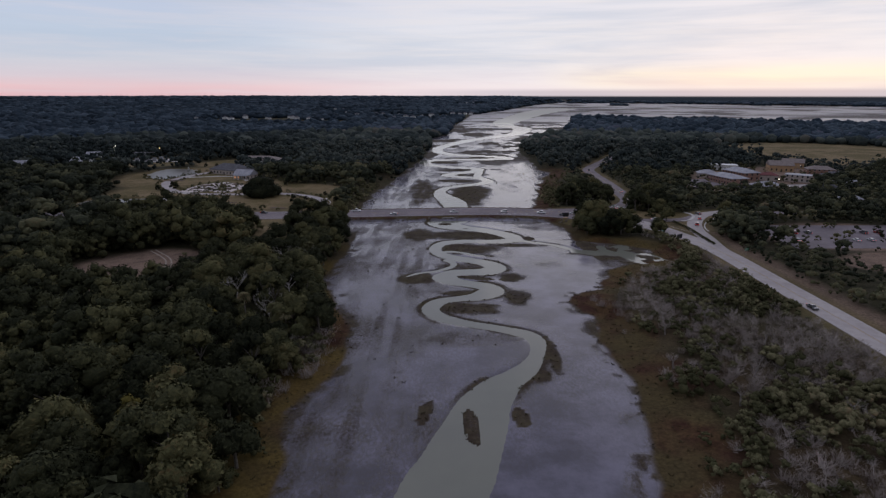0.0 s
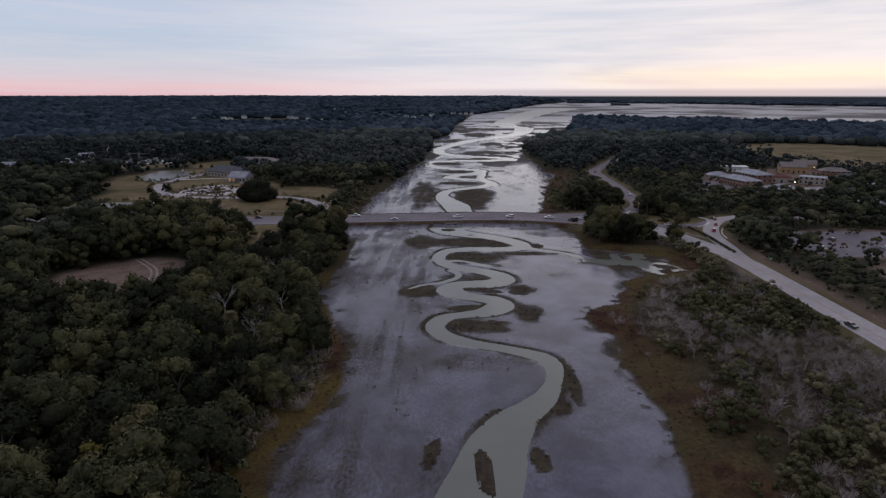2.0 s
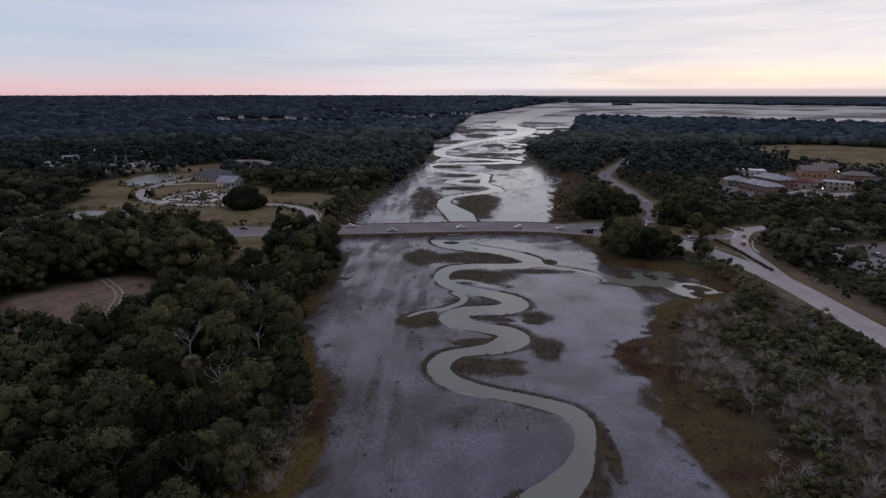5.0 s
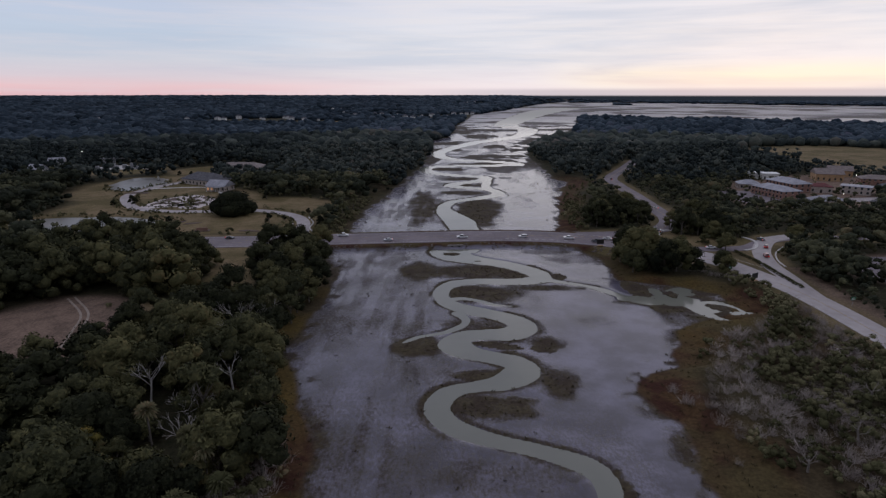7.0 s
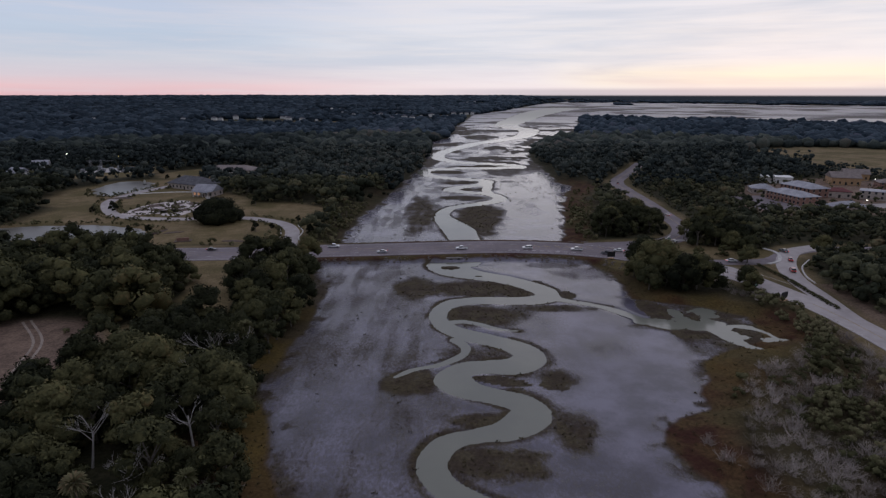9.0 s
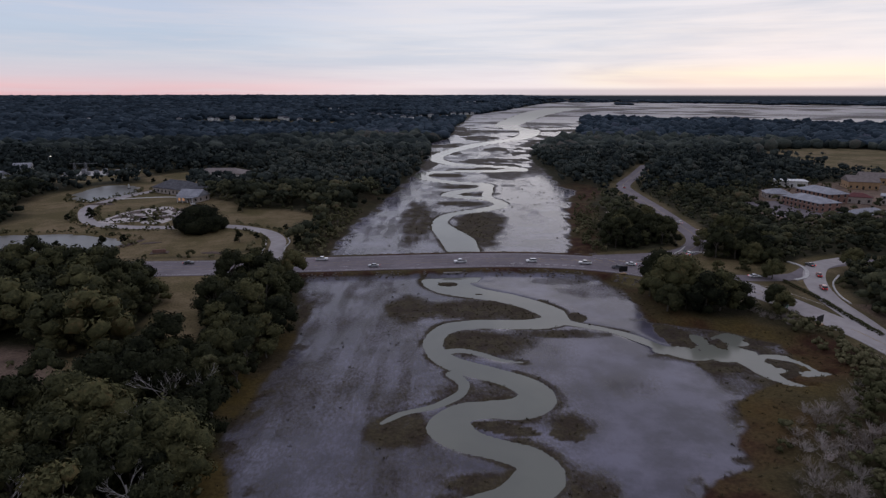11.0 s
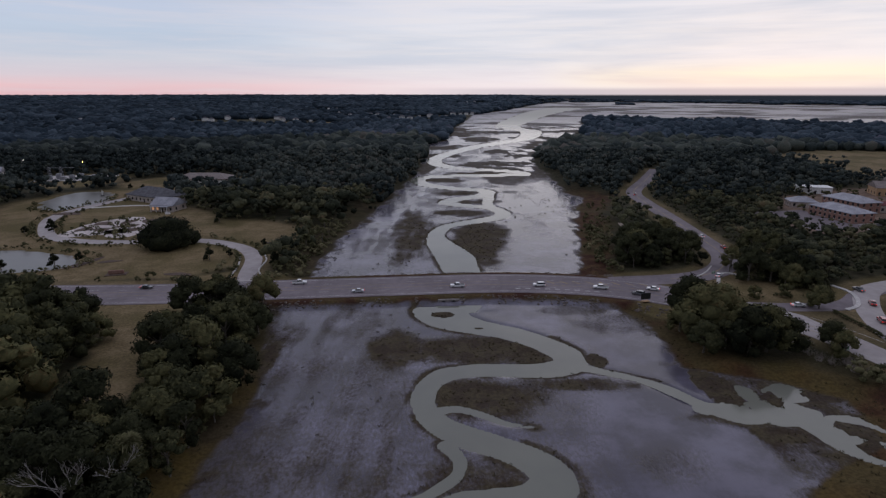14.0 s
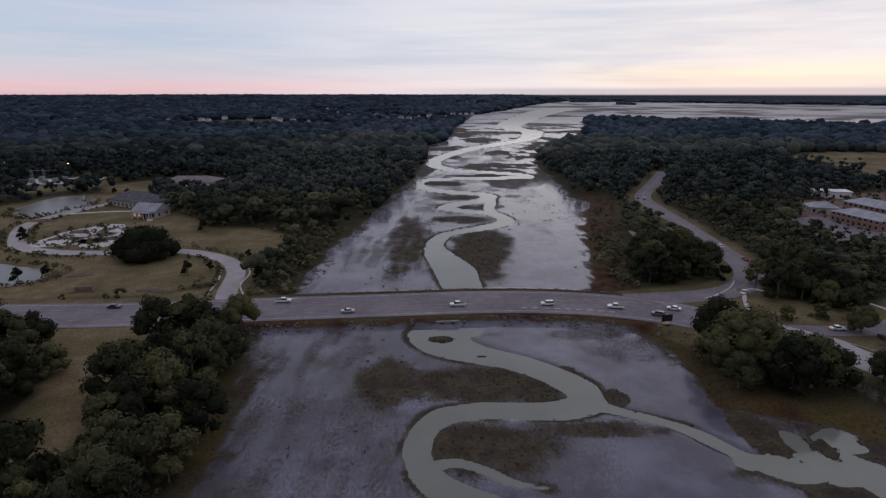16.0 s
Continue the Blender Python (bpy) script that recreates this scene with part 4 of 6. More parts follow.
def wooded(x, y):
    """1 where trees may stand."""
    land = inland(x, y)
    lawn, dirt = clearing(x, y)
    gap = road_gap(x, y)
    pond = np.minimum(blob(x, y, *PONDS[0], 0.12), blob(x, y, *PONDS[1], 0.12))
    ok = (land > np.where(x > 0, np.where((y > 285) & (y < 470), 8 + 14 * wander(x, y, 18, 2), 5), np.where(y < 150, 6.5, np.where((y > 284) & (y < 385), 13, 2)))) & (lawn < 0.4) & (dirt < 0.4) & (gap > 3.2) & (pond > 1.25)
    # the east bank before the highway is scrub, the causeway's ends are bare
    scrub = (x > 0) & (x < 103) & (y < np.interp(x, [55, 75, 103], [223, 223, 218]))
    bare = (x > 45) & (x < 120) & (y > 250) & (y < 330) & (gap < 5)
    bare |= (x > 84.5) & (x < 92.5) & (y > 215) & (y < 243)
    for cx, cy, r in GLADES:
        ok &= np.hypot(x - cx, y - cy) > r
    return ok & ~scrub & ~bare


OAKS = "oaks of the creek banks"
KINDS = [
    tree_kind("oak_tree", "live oak with dense dark green crown", 4.2, 10.0, 0.6, 18, 105, 0.52, LEAF, "tree", OAKS),
    tree_kind("oak_tree", "broad live oak with olive green crown", 5.2, 10.5, 0.6, 22, 105, 0.54, LEAF, "tree", OAKS),
    tree_kind("oak_tree", "slim oak with uneven dark crown", 3.5, 11.0, 1.0, 15, 100, 0.5, LEAF, "tree", OAKS),
    tree_kind("oak_tree", "low oak with ragged olive crown", 4.0, 7.8, 0.3, 16, 100, 0.5, LEAF, "tree", OAKS),
]
SPENT = []


def stand(kind, x, y, turn, size):
    """A copy of a tree, of its own size; the first one uses the tree itself."""
    ob = KINDS[kind] if kind not in SPENT else None
    m = pose(x, y, ground_z(x, y) - 0.1, 0, 0, turn) @ Matrix.Diagonal((size, size, size * 1.0, 1))
    if ob is None:
        return copy_tree(KINDS[kind], m)
    SPENT.append(kind)
    ob.matrix_basis = m
    return ob


def copy_tree(ob, m):
    made = copy_thing(ob, Matrix.Identity(4))
    made.matrix_basis = m
    return made


def ground_z(x, y):
    return 1.45 if abs(x) < 420 and y < 700 else ground_height(x, y)


# single trees: the near ones are things of their own
rng = np.random.RandomState(3)
tx, ty = scattered(rng, -140, 150, 45, 330, 5.15)
ok = wooded(tx, ty)
tx, ty = tx[ok], ty[ok]
near = ((tx < 0) & (tx > -96) & (ty < 268) & (ty > 100)) | ((tx < 0) & (tx > -72) & (ty <= 100)) | ((tx > 40) & (tx < 122) & (ty > 215) & (ty < 325))
bank = np.where(tx < 0, np.interp(ty, SHORE_WEST[:, 0], SHORE_WEST[:, 1]) - tx, 0)
order = np.argsort(np.where(near, bank + 0.05 * ty, 1e9))[:300]
near[:] = False
near[order] = True
for i in order:
    k = int(rng.choice(4, p=[0.34, 0.26, 0.2, 0.2]))
    stand(k, float(tx[i]), float(ty[i]), float(rng.rand() * 360), float(rng.choice([rng.uniform(0.55, 0.85), rng.uniform(0.85, 1.3)])))

for k, ox, oy, sc in ((0, 104, 292, 0.85), (1, 109, 289, 0.8), (0, 113, 292, 0.8), (3, 117, 288, 0.95), (1, 122, 290, 0.8), (0, 127, 289, 0.8), (3, 132, 292, 0.9), (3, 95, 296, 0.7), (1, 110, 253, 0.7), (3, 112, 273, 0.7), (1, 118, 269, 0.65), (3, 106, 263, 0.6),
                      (0, 122, 273, 0.6), (3, 96, 262, 0.55), (1, 76, 243, 0.9), (0, 68, 246, 0.85), (1, 70, 236, 0.9), (3, 64, 238, 0.9), (0, 82, 236, 0.85), (1, 78, 229, 0.8), (3, 99, 231, 0.7),
                      (0, 95, 221, 0.75), (1, 96, 227, 0.7), (1, 143, 262, 0.8), (0, 146, 252, 0.85)):
    stand(k, ox, oy, 37.0 * ox, sc)

# the woods behind, joined
def wood(name, label, x, y, templates, leaf, lo, hi, rng, flat=1.0, lift=None, soft=True):
    V, F, T, NR, n = [], [], [], [], 0
    z0 = level(x, y)[0] if lift is None else lift
    pick = rng.randint(len(templates), size=len(x))
    size = rng.uniform(lo, hi, len(x))
    size = size * np.where((x > 70) & (x < 330) & (y > 235) & (y < 470), 0.74, 1.0) * np.where((x > 84) & (x < 150) & (y > 285) & (y < 440) & (road_gap(x, y) < 16), 0.70, 1.0)
    size = size * np.where((x > 270) & (x < 500) & (y > 420) & (y < 520), 0.62, 1.0)
    size = size * np.where((x < -68) & (y > 190) & (y < 262), 1.2, 1.0)
    size = size * np.where((x > 113) & (x < 175) & (y > 120) & (y < 206), 0.5, 1.0)
    turn = rng.rand(len(x)) * 2 * math.pi
    tint = np.where(y > 420, np.clip(1.6 * wander(x, y * 0.7, 130, 3) - 0.3, 0, 1), wander(x, y, 40, 3))
    tint = 0.50 * tint + 0.80 * rng.rand(len(x)) ** 1.3 - 0.12
    tint = tint + np.where((x > -130) & (y > 280), 0.10, 0.0) - np.where((x < -150) & (y > 250), 0.14, 0.0) + np.where((x > 110) & (y < 280), 0.10, 0.0)
    tint = np.clip(tint, 0, 1)
    for k, (tv, tf, tn) in enumerate(templates):
        m = pick == k
        if not m.any():
            continue
        c, s = np.cos(turn[m])[:, None], np.sin(turn[m])[:, None]
        sz = size[m][:, None]
        px = (tv[None, :, 0] * c - tv[None, :, 1] * s) * sz + x[m][:, None]
        py = (tv[None, :, 0] * s + tv[None, :, 1] * c) * sz + y[m][:, None]
        pz = tv[None, :, 2] * sz * flat + z0[m][:, None] - 0.1
        V.append(np.stack([px, py, pz], -1).reshape(-1, 3))
        F.append((tf[None] + (n + len(tv) * np.arange(m.sum()))[:, None, None]).reshape(-1, 3))
        T.append(np.repeat(tint[m], len(tv)))
        NR.append(np.stack([tn[None, :, 0] * c - tn[None, :, 1] * s, tn[None, :, 0] * s + tn[None, :, 1] * c, np.repeat(tn[None, :, 2], m.sum(), 0)], -1).reshape(-1, 3))
        n += len(tv) * m.sum()
    ob = mesh_object(name, np.vstack(V), np.vstack(F), leaf, attrs=dict(tint=np.concatenate(T)), normals=np.vstack(NR) if soft else None)
    return tagged(ob, label, "woods", kind="stuff")


MID = [crown(r_, h_, 0.5, n_, 13, 0.8, ICO, 0.45, 0.86) for r_, h_, n_ in ((4.2, 10.0, 8), (5.2, 10.8, 9), (3.4, 11.5, 7), (4.2, 8.2, 8), (4.8, 9.4, 9))]
FINE = [crown(4.3, 10.2, 0.6, 12, 46, 0.62, ICO, 0.4, 0.88), crown(5.2, 10.8, 0.6, 14, 46, 0.64, ICO, 0.4, 0.88), crown(3.5, 11.2, 0.6, 11, 44, 0.58, ICO, 0.4, 0.88), crown(4.2, 8.2, 0.4, 12, 44, 0.6, ICO, 0.4, 0.88)]
r = ~near & (ty < 262) & (tx < 0)
wood("oak_wood", "dense dark green oak wood on the bank", tx[r], ty[r], FINE, LEAF_FAR, 0.6, 1.3, rng)
r = ~near & ~r
wood("oak_wood", "dense dark green oak wood by the road", tx[r], ty[r], MID, MIXED, 0.6, 1.3, rng)

LEAN = [crown(r_, h_, 0.4, n_, 7, 1.0, ICO, 0.45, 0.88) for r_, h_, n_ in ((4.4, 10.0, 6), (5.4, 10.8, 6), (3.6, 11.5, 5), (4.4, 8.4, 6), (5.0, 9.4, 6))]


def in_view(x, y):
    return (np.abs(x) < 0.90 * (y + 40) + 25)


mx, my = scattered(rng, -560, 560, 60, 640, 7.3)
m = in_view(mx, my) & ~((mx > -140) & (mx < 150) & (my < 330))
mx, my = mx[m], my[m]
m = wooded(mx, my)
mx, my = mx[m], my[m]
m = my < 420
wood("oak_wood", "wide oak and pine wood behind the marsh", mx[m], my[m], MID, MIXED, 0.7, 1.5, rng)
# leaf colour carries a slight haze tint
wood("pine_wood", "wide dark pine wood behind the marsh", mx[~m], my[~m], LEAN, PART_HAZED_LEAF, 0.75, 1.5, rng)
ux, uy = scattered(rng, 112, 330, 236, 470, 5.4)
m = wooded(ux, uy) & (rng.rand(len(ux)) < 0.75)
wood("undergrowth", "small dark trees and bushes before the village", ux[m], uy[m], LEAN, MIXED, 0.5, 0.9, rng)
# the wood on the west bank behind the start
sx, sy = scattered(rng, -190, -30, -170, 47, 9.0)
m = wooded(sx, sy)
wood("oak_wood", "dark oak wood on the upper creek bank", sx[m], sy[m], LEAN, LEAF_FAR, 0.9, 1.7, rng)
sx, sy = scattered(rng, 118, 260, -170, 160, 7.5)
m = wooded(sx, sy) & ~in_view(sx, sy)
wood("oak_wood", "dark oak wood beyond the highway", sx[m], sy[m], LEAN, LEAF_FAR, 0.8, 1.5, rng)


def lump(radius, height):
    """A far tree: a knobbly dome."""
    sv, sn, jf = lumpy(ICO, 0.34)
    return sv * np.array([radius, radius, height * 0.62]) + np.array([0, 0, height * 0.40]), jf, sn


FAR = [lump(4.8, 10), lump(6.0, 11), lump(3.9, 12.0), lump(5.4, 8.5), lump(4.4, 11), lump(5.6, 9.5), lump(3.4, 9.0), lump(6.4, 10.0)]


def far_woods():
    """Woods out to the horizon: the clumps grow with the distance."""
    r0, ring = 640.0, 0
    while r0 < 4880:
        r1 = min(r0 * 1.35, 4880)
        gap = 7.0 + r0 / 130
        x, y = scattered(rng, -0.92 * r1, 0.92 * r1, 0, r1 + 40, gap)
        rr = np.hypot(x, y)
        m = in_view(x, y) & (((rr >= r0) & (rr < r1)) if ring else ((y >= 640) & (rr < r1)))
        x, y = x[m], y[m]
        m = wooded(x, y)
        if m.any():
            k = gap / 8.0
            # farther rings take the leaf colour with the stronger haze tint
            wood("far_wood", "dark far woods reaching to the horizon", x[m], y[m], FAR, PART_HAZED_LEAF if r0 < 800 else HAZED_LEAF, 0.75 * k, 1.3 * k, rng, flat=min(1.0, 1.0 / k))
        r0, ring = r1, ring + 1


far_woods()


# ---------------------------------------------------------------- east bank: scrub, sedge and bare bushes
SCRUBS = [crown(1.8, 2.8, 0.1, 6, 18, 0.36, ICO, 0.4, 0.86), crown(1.4, 2.1, 0.0, 5, 16, 0.33, ICO, 0.4, 0.86), crown(2.4, 3.8, 0.2, 7, 18, 0.4, ICO, 0.4, 0.86)]
TWIGS = []
for k in range(3):
    pts, tri = [], []
    for j in range(46):
        a, e = RNG.rand() * 6.283, RNG.uniform(0.5, 1.45)
        ln = RNG.uniform(1.2, 2.8)
        d = np.array([math.cos(a) * math.cos(e), math.sin(a) * math.cos(e), math.sin(e)])
        o = np.array([RNG.uniform(-0.9, 0.9), RNG.uniform(-0.9, 0.9), 0.0]) + d * 0.4
        side = np.cross(d, [0.3, 0.5, 0.8]) * 0.065
        n0 = len(pts)
        pts += [o - side, o + side, o + d * ln]
        tri.append((n0, n0 + 1, n0 + 2))
        for q in range(3):
            b = o + d * ln * RNG.uniform(0.4, 0.95)
            f = d + 0.9 * RNG.normal(size=3)
            f[2] = abs(f[2]) * 0.7
            n0 = len(pts)
            pts += [b - side * 0.7, b + side * 0.7, b + f * 0.55]
            tri.append((n0, n0 + 1, n0 + 2))
    TWIGS.append((np.array(pts), np.array(tri), np.zeros((len(pts), 3))))


def scrub_places(gap):
    x, y = scattered(rng, 34, 112, 40, 236, gap)
    land = inland(x, y)
    road = road_gap(x, y)
    return x, y, land, road


x, y, land, gapr = scrub_places(2.5)
thick = step(4, 22, land + 26 * (wander(x, y, 16, 3) - 0.5)) * step(235, 205, y)
ok = (land > 6) & (gapr > 1.0) & ~((x < np.interp(y, [170, 185, 215, 225], [72, 90, 92, 84])) & (y > 172)) & (rng.rand(len(x)) < 0.10 + 0.85 * thick) & (creek_edge(x, y) > 1.5)
grey = ok & (wander(x + 300, y, 17, 3) + 0.25 * rng.rand(len(x)) > 0.62)
green = ok & ~grey
wood("scrub", "olive green scrub bushes between marsh and highway", x[green], y[green], SCRUBS, SHRUB, 0.55, 1.35, rng)
x2, y2 = scattered(rng, 38, 104, -170, 42, 4.2)
m2 = (inland(x2, y2) > 8) & (road_gap(x2, y2) > 1.0) & (rng.rand(len(x2)) < 0.7)
wood("scrub", "olive green scrub bushes on the upper creek bank", x2[m2], y2[m2], SCRUBS, SHRUB, 0.7, 1.6, rng)
gi = np.flatnonzero(grey)
wood("bare_scrub", "grey leafless bushes in the scrub", x[gi], y[gi], TWIGS, GREYTWIG, 0.5, 1.0, rng, soft=False)

x, y = scattered(rng, -52, -22, 84, 140, 2.6)
land = inland(x, y)
m = (land > 4) & (land < 17) & (rng.rand(len(x)) < 0.55)
wood("bare_scrub", "grey mossy leafless bushes on the wood's edge", x[m], y[m], TWIGS, GREYTWIG, 0.7, 1.4, rng, soft=False)

# bushes on the edges of the woods, the park and the verges
x, y = scattered(rng, -150, 160, 60, 420, 3.2)
land, gapr = inland(x, y), road_gap(x, y)
lawn, dirt = clearing(x, y)
shore = (x < 0) & (land > 4.5) & (land < 16) & (y < 300) & (rng.rand(len(x)) < 0.6)
shore |= (x < 0) & (land > 2) & (land < 20) & (y > 284) & (y < 372) & (rng.rand(len(x)) < 0.75)
shore |= (x > 0) & (land > 3) & (land < 14) & (y > 286) & (rng.rand(len(x)) < 0.5)
verge = (gapr > 2.5) & (gapr < 7) & (y > 215) & (x > 55) & (rng.rand(len(x)) < 0.16) & (land > 6)
edge_of = (lawn > 0.15) & (lawn < 0.6) & (gapr > 2) & (rng.rand(len(x)) < 0.5) & (land > 6)
m = (shore | verge | edge_of) & (gapr > 1.8)
wood("bushes", "mixed green bushes along banks and verges", x[m], y[m], SCRUBS, SHRUB, 0.5, 1.2, rng)

# sedge and marsh grass
BLADES = []
for k in range(4):
    pts, tri = [], []
    for j in range(9):
        o = np.array([RNG.uniform(-0.35, 0.35), RNG.uniform(-0.35, 0.35), 0])
        d = np.array([RNG.uniform(-0.3, 0.3), RNG.uniform(-0.3, 0.3), RNG.uniform(0.45, 0.9)])
        sd = dirs(1)[0] * np.array([0.13, 0.13, 0])
        n0 = len(pts)
        pts += [o - sd, o + sd, o + d]
        tri.append((n0, n0 + 1, n0 + 2))
    BLADES.append((np.array(pts), np.array(tri), np.tile([0.0, 0.0, 1.0], (len(pts), 1))))


def grasses():
    x, y = scattered(rng, -55, 100, 62, 300, 1.5)
    z, cov, land = level(x, y)
    gapr = road_gap(x, y)
    open_ = step(0.30, 0.6, cov["veg"]) * step(34, 22, x) * step(-4, -12, land) * 0.05 * step(88, 120, y)
    p = cov["marsh"] * open_ + cov["marsh"] * step(0.62, 1.0, cov["veg"]) * 0.6 + cov["sedge"] * step(18, 6, land) * step(-2, 1, land) * 0.5
    m = (rng.rand(len(x)) < p) & (gapr > 1.5) & (z > 0.0)
    x, y, z = x[m], y[m], z[m]
    wood("marsh_grass", "brown marsh grass tufts along creek banks", x, y, BLADES, MARSHGRASS, 0.5, 1.15, rng, flat=0.6, lift=z, soft=False)


grasses()


def flat_tufts():
    """Tufts scattered over the open flats beyond the causeway."""
    x, y = scattered(rng, -45, 95, 288, 470, 1.9)
    z, cov, land = level(x, y)
    p = 0.6 * step(0.54, 0.70, wander(x + 130, y, 9, 4)) * step(0.35, 0.6, wander(x, y + 210, 30, 2)) + 0.5 * step(0.7, 1.0, cov["veg"])
    m = (rng.rand(len(x)) < p) & (cov["marsh"] > 0.5) & (z > 0.0) & (road_gap(x, y) > 2) & (land < -1)
    wood("marsh_grass", "brown marsh grass tufts on the tidal flat", x[m], y[m], BLADES, MARSHGRASS, 0.6, 1.4, rng, flat=0.6, lift=z[m], soft=False)


flat_tufts()


def bare_tree(name, label, x, y, height, lean, seed, mat, category="tree"):
    """A leafless tree: a trunk and forked limbs."""
    r = random.Random(seed)
    ob = thing(name, x, y, ground_z(x, y) - 0.2, r.uniform(0, 360))
    bm = bmesh.new()
    tip = Vector((lean * height, 0.1 * height, height * 0.55))
    tube(bm, (0, 0, 0), tip, 0.22, 0.13, 7)
    part("trunk", bm, mat, ob)

    def fork(a, d, ln, rad, depth, into):
        b = a + d * ln
        tube(into, a, b, rad, rad * 0.55, 3)
        if depth:
            for _ in range(3):
                e = (d + Vector((r.uniform(-1, 1), r.uniform(-1, 1), r.uniform(-0.2, 0.8))) * 0.75).normalized()
                fork(a + d * ln * r.uniform(0.55, 1.0), e, ln * r.uniform(0.5, 0.75), rad * 0.55, depth - 1, into)

    for k in range(5):
        a = k * 1.256 + r.uniform(-0.4, 0.4)
        bm = bmesh.new()
        fork(tip * r.uniform(0.55, 1.0), Vector((math.cos(a), math.sin(a), r.uniform(0.5, 1.4))).normalized(), height * 0.28, 0.08, 3 if height > 7 else 2, bm)
        part("limb", bm, mat, ob)
    return tagged(ob, label, category, "bare trees of the banks")


for i, (bx, by, h) in enumerate(DEAD):
    bare_tree("dead_tree", "pale grey leafless dead tree among the oaks", bx, by, h, 0.12, i, DEADWOOD)
for i, (bx, by, h) in enumerate(((58, 118, 5), (63, 106, 5), (69, 96, 5.5), (74, 88, 5), (53, 100, 4), (72, 126, 5), (80, 112, 5), (66, 150, 4.5), (84, 140, 5), (60, 84, 4.5), (79, 80, 5.5), (88, 100, 5))):
    bare_tree("bare_bush", "grey lichened leafless bush above brown sedge", bx, by, h, 0.05, 40 + i, GREYWOOD, "bush")


def palmetto(x, y, height, size):
    ob = thing("palmetto", x, y, ground_z(x, y) - 0.2, rng.rand() * 360)
    bm = bmesh.new()
    n = 5
    for k in range(n):
        tube(bm, (0.03 * k, 0, height * k / n), (0.03 * (k + 1), 0, height * (k + 1) / n + 0.05), 0.17, 0.15, 7)
    part("trunk", bm, BARK, ob)
    V, F = [], []
    for k in range(34):
        a, e = rng.rand() * 6.283, rng.uniform(-0.5, 1.2)
        d = np.array([math.cos(a) * math.cos(e), math.sin(a) * math.cos(e), math.sin(e)])
        s = np.cross(d, [0, 0, 1.0])
        s /= np.linalg.norm(s)
        o = np.array([0.15, 0, height])
        mid, tip = o + d * size * 0.75, o + d * size * 1.25 - np.array([0, 0, 0.35 * size])
        for q in (-0.42, -0.14, 0.14, 0.42):
            n0 = len(V)
            V += [o + d * 0.2, mid + s * (q - 0.11) * size * 1.1, tip + s * q * size * 1.5, mid + s * (q + 0.11) * size * 1.1]
            F += [(n0, n0 + 1, n0 + 2), (n0, n0 + 2, n0 + 3)]
    mesh_object("fronds", V, F, PALM, ob)
    return tagged(ob, "cabbage palmetto with pale green fan fronds", "palm", "palmettos of the banks")


for px_, py_, h in PALMS:
    palmetto(px_, py_, h, 1.35 + 0.05 * (py_ % 7))

autumn = tree_kind("autumn_tree", "small tree turning yellow in the oak wood", 3.0, 10.5, 2.0, 11, 70, 0.42, YELLOW, "tree")
autumn.matrix_basis = pose(-52, 70, 1.4)
for ax, ay, sc in ((-58, 118, 0.8), (-72, 104, 0.75), (-49, 152, 0.6)):
    copy_tree(autumn, pose(ax, ay, 1.4, 0, 0, 70 * sc) @ Matrix.Diagonal((sc, sc, sc, 1)))

park_oak = tree_kind("park_oak", "great round live oak on the park lawn", 11.0, 12.5, 0.2, 64, 100, 0.6, LEAF_FAR, "tree", limbs=8)
park_oak.matrix_basis = pose(-108, 322, 1.45)
PARK = "young trees of the park"
young = tree_kind("park_tree", "small dark evergreen on the park lawn", 2.2, 5.5, 0.2, 8, 60, 0.6, LEAF_FAR, "tree", PARK, limbs=4)
young.matrix_basis = pose(-104, 364, 1.45)
for ax, ay, sc in ((-84, 302, 0.9), (-78, 306, 0.6), (-136, 294, 0.9), (-131, 300, 0.7), (-152, 290, 0.7), (-160, 286, 0.8), (-176, 352, 0.9), (-171, 346, 0.8),
                   (-187, 455, 0.8), (-172, 462, 0.7), (-199, 462, 0.7), (-70, 322, 0.6), (-60, 302, 0.7), (-58, 296, 0.8), (-181, 342, 0.7), (-146, 470, 0.8)):
    copy_tree(young, pose(ax, ay, 1.45, 0, 0, 400 * sc) @ Matrix.Diagonal((sc, sc, sc, 1)))


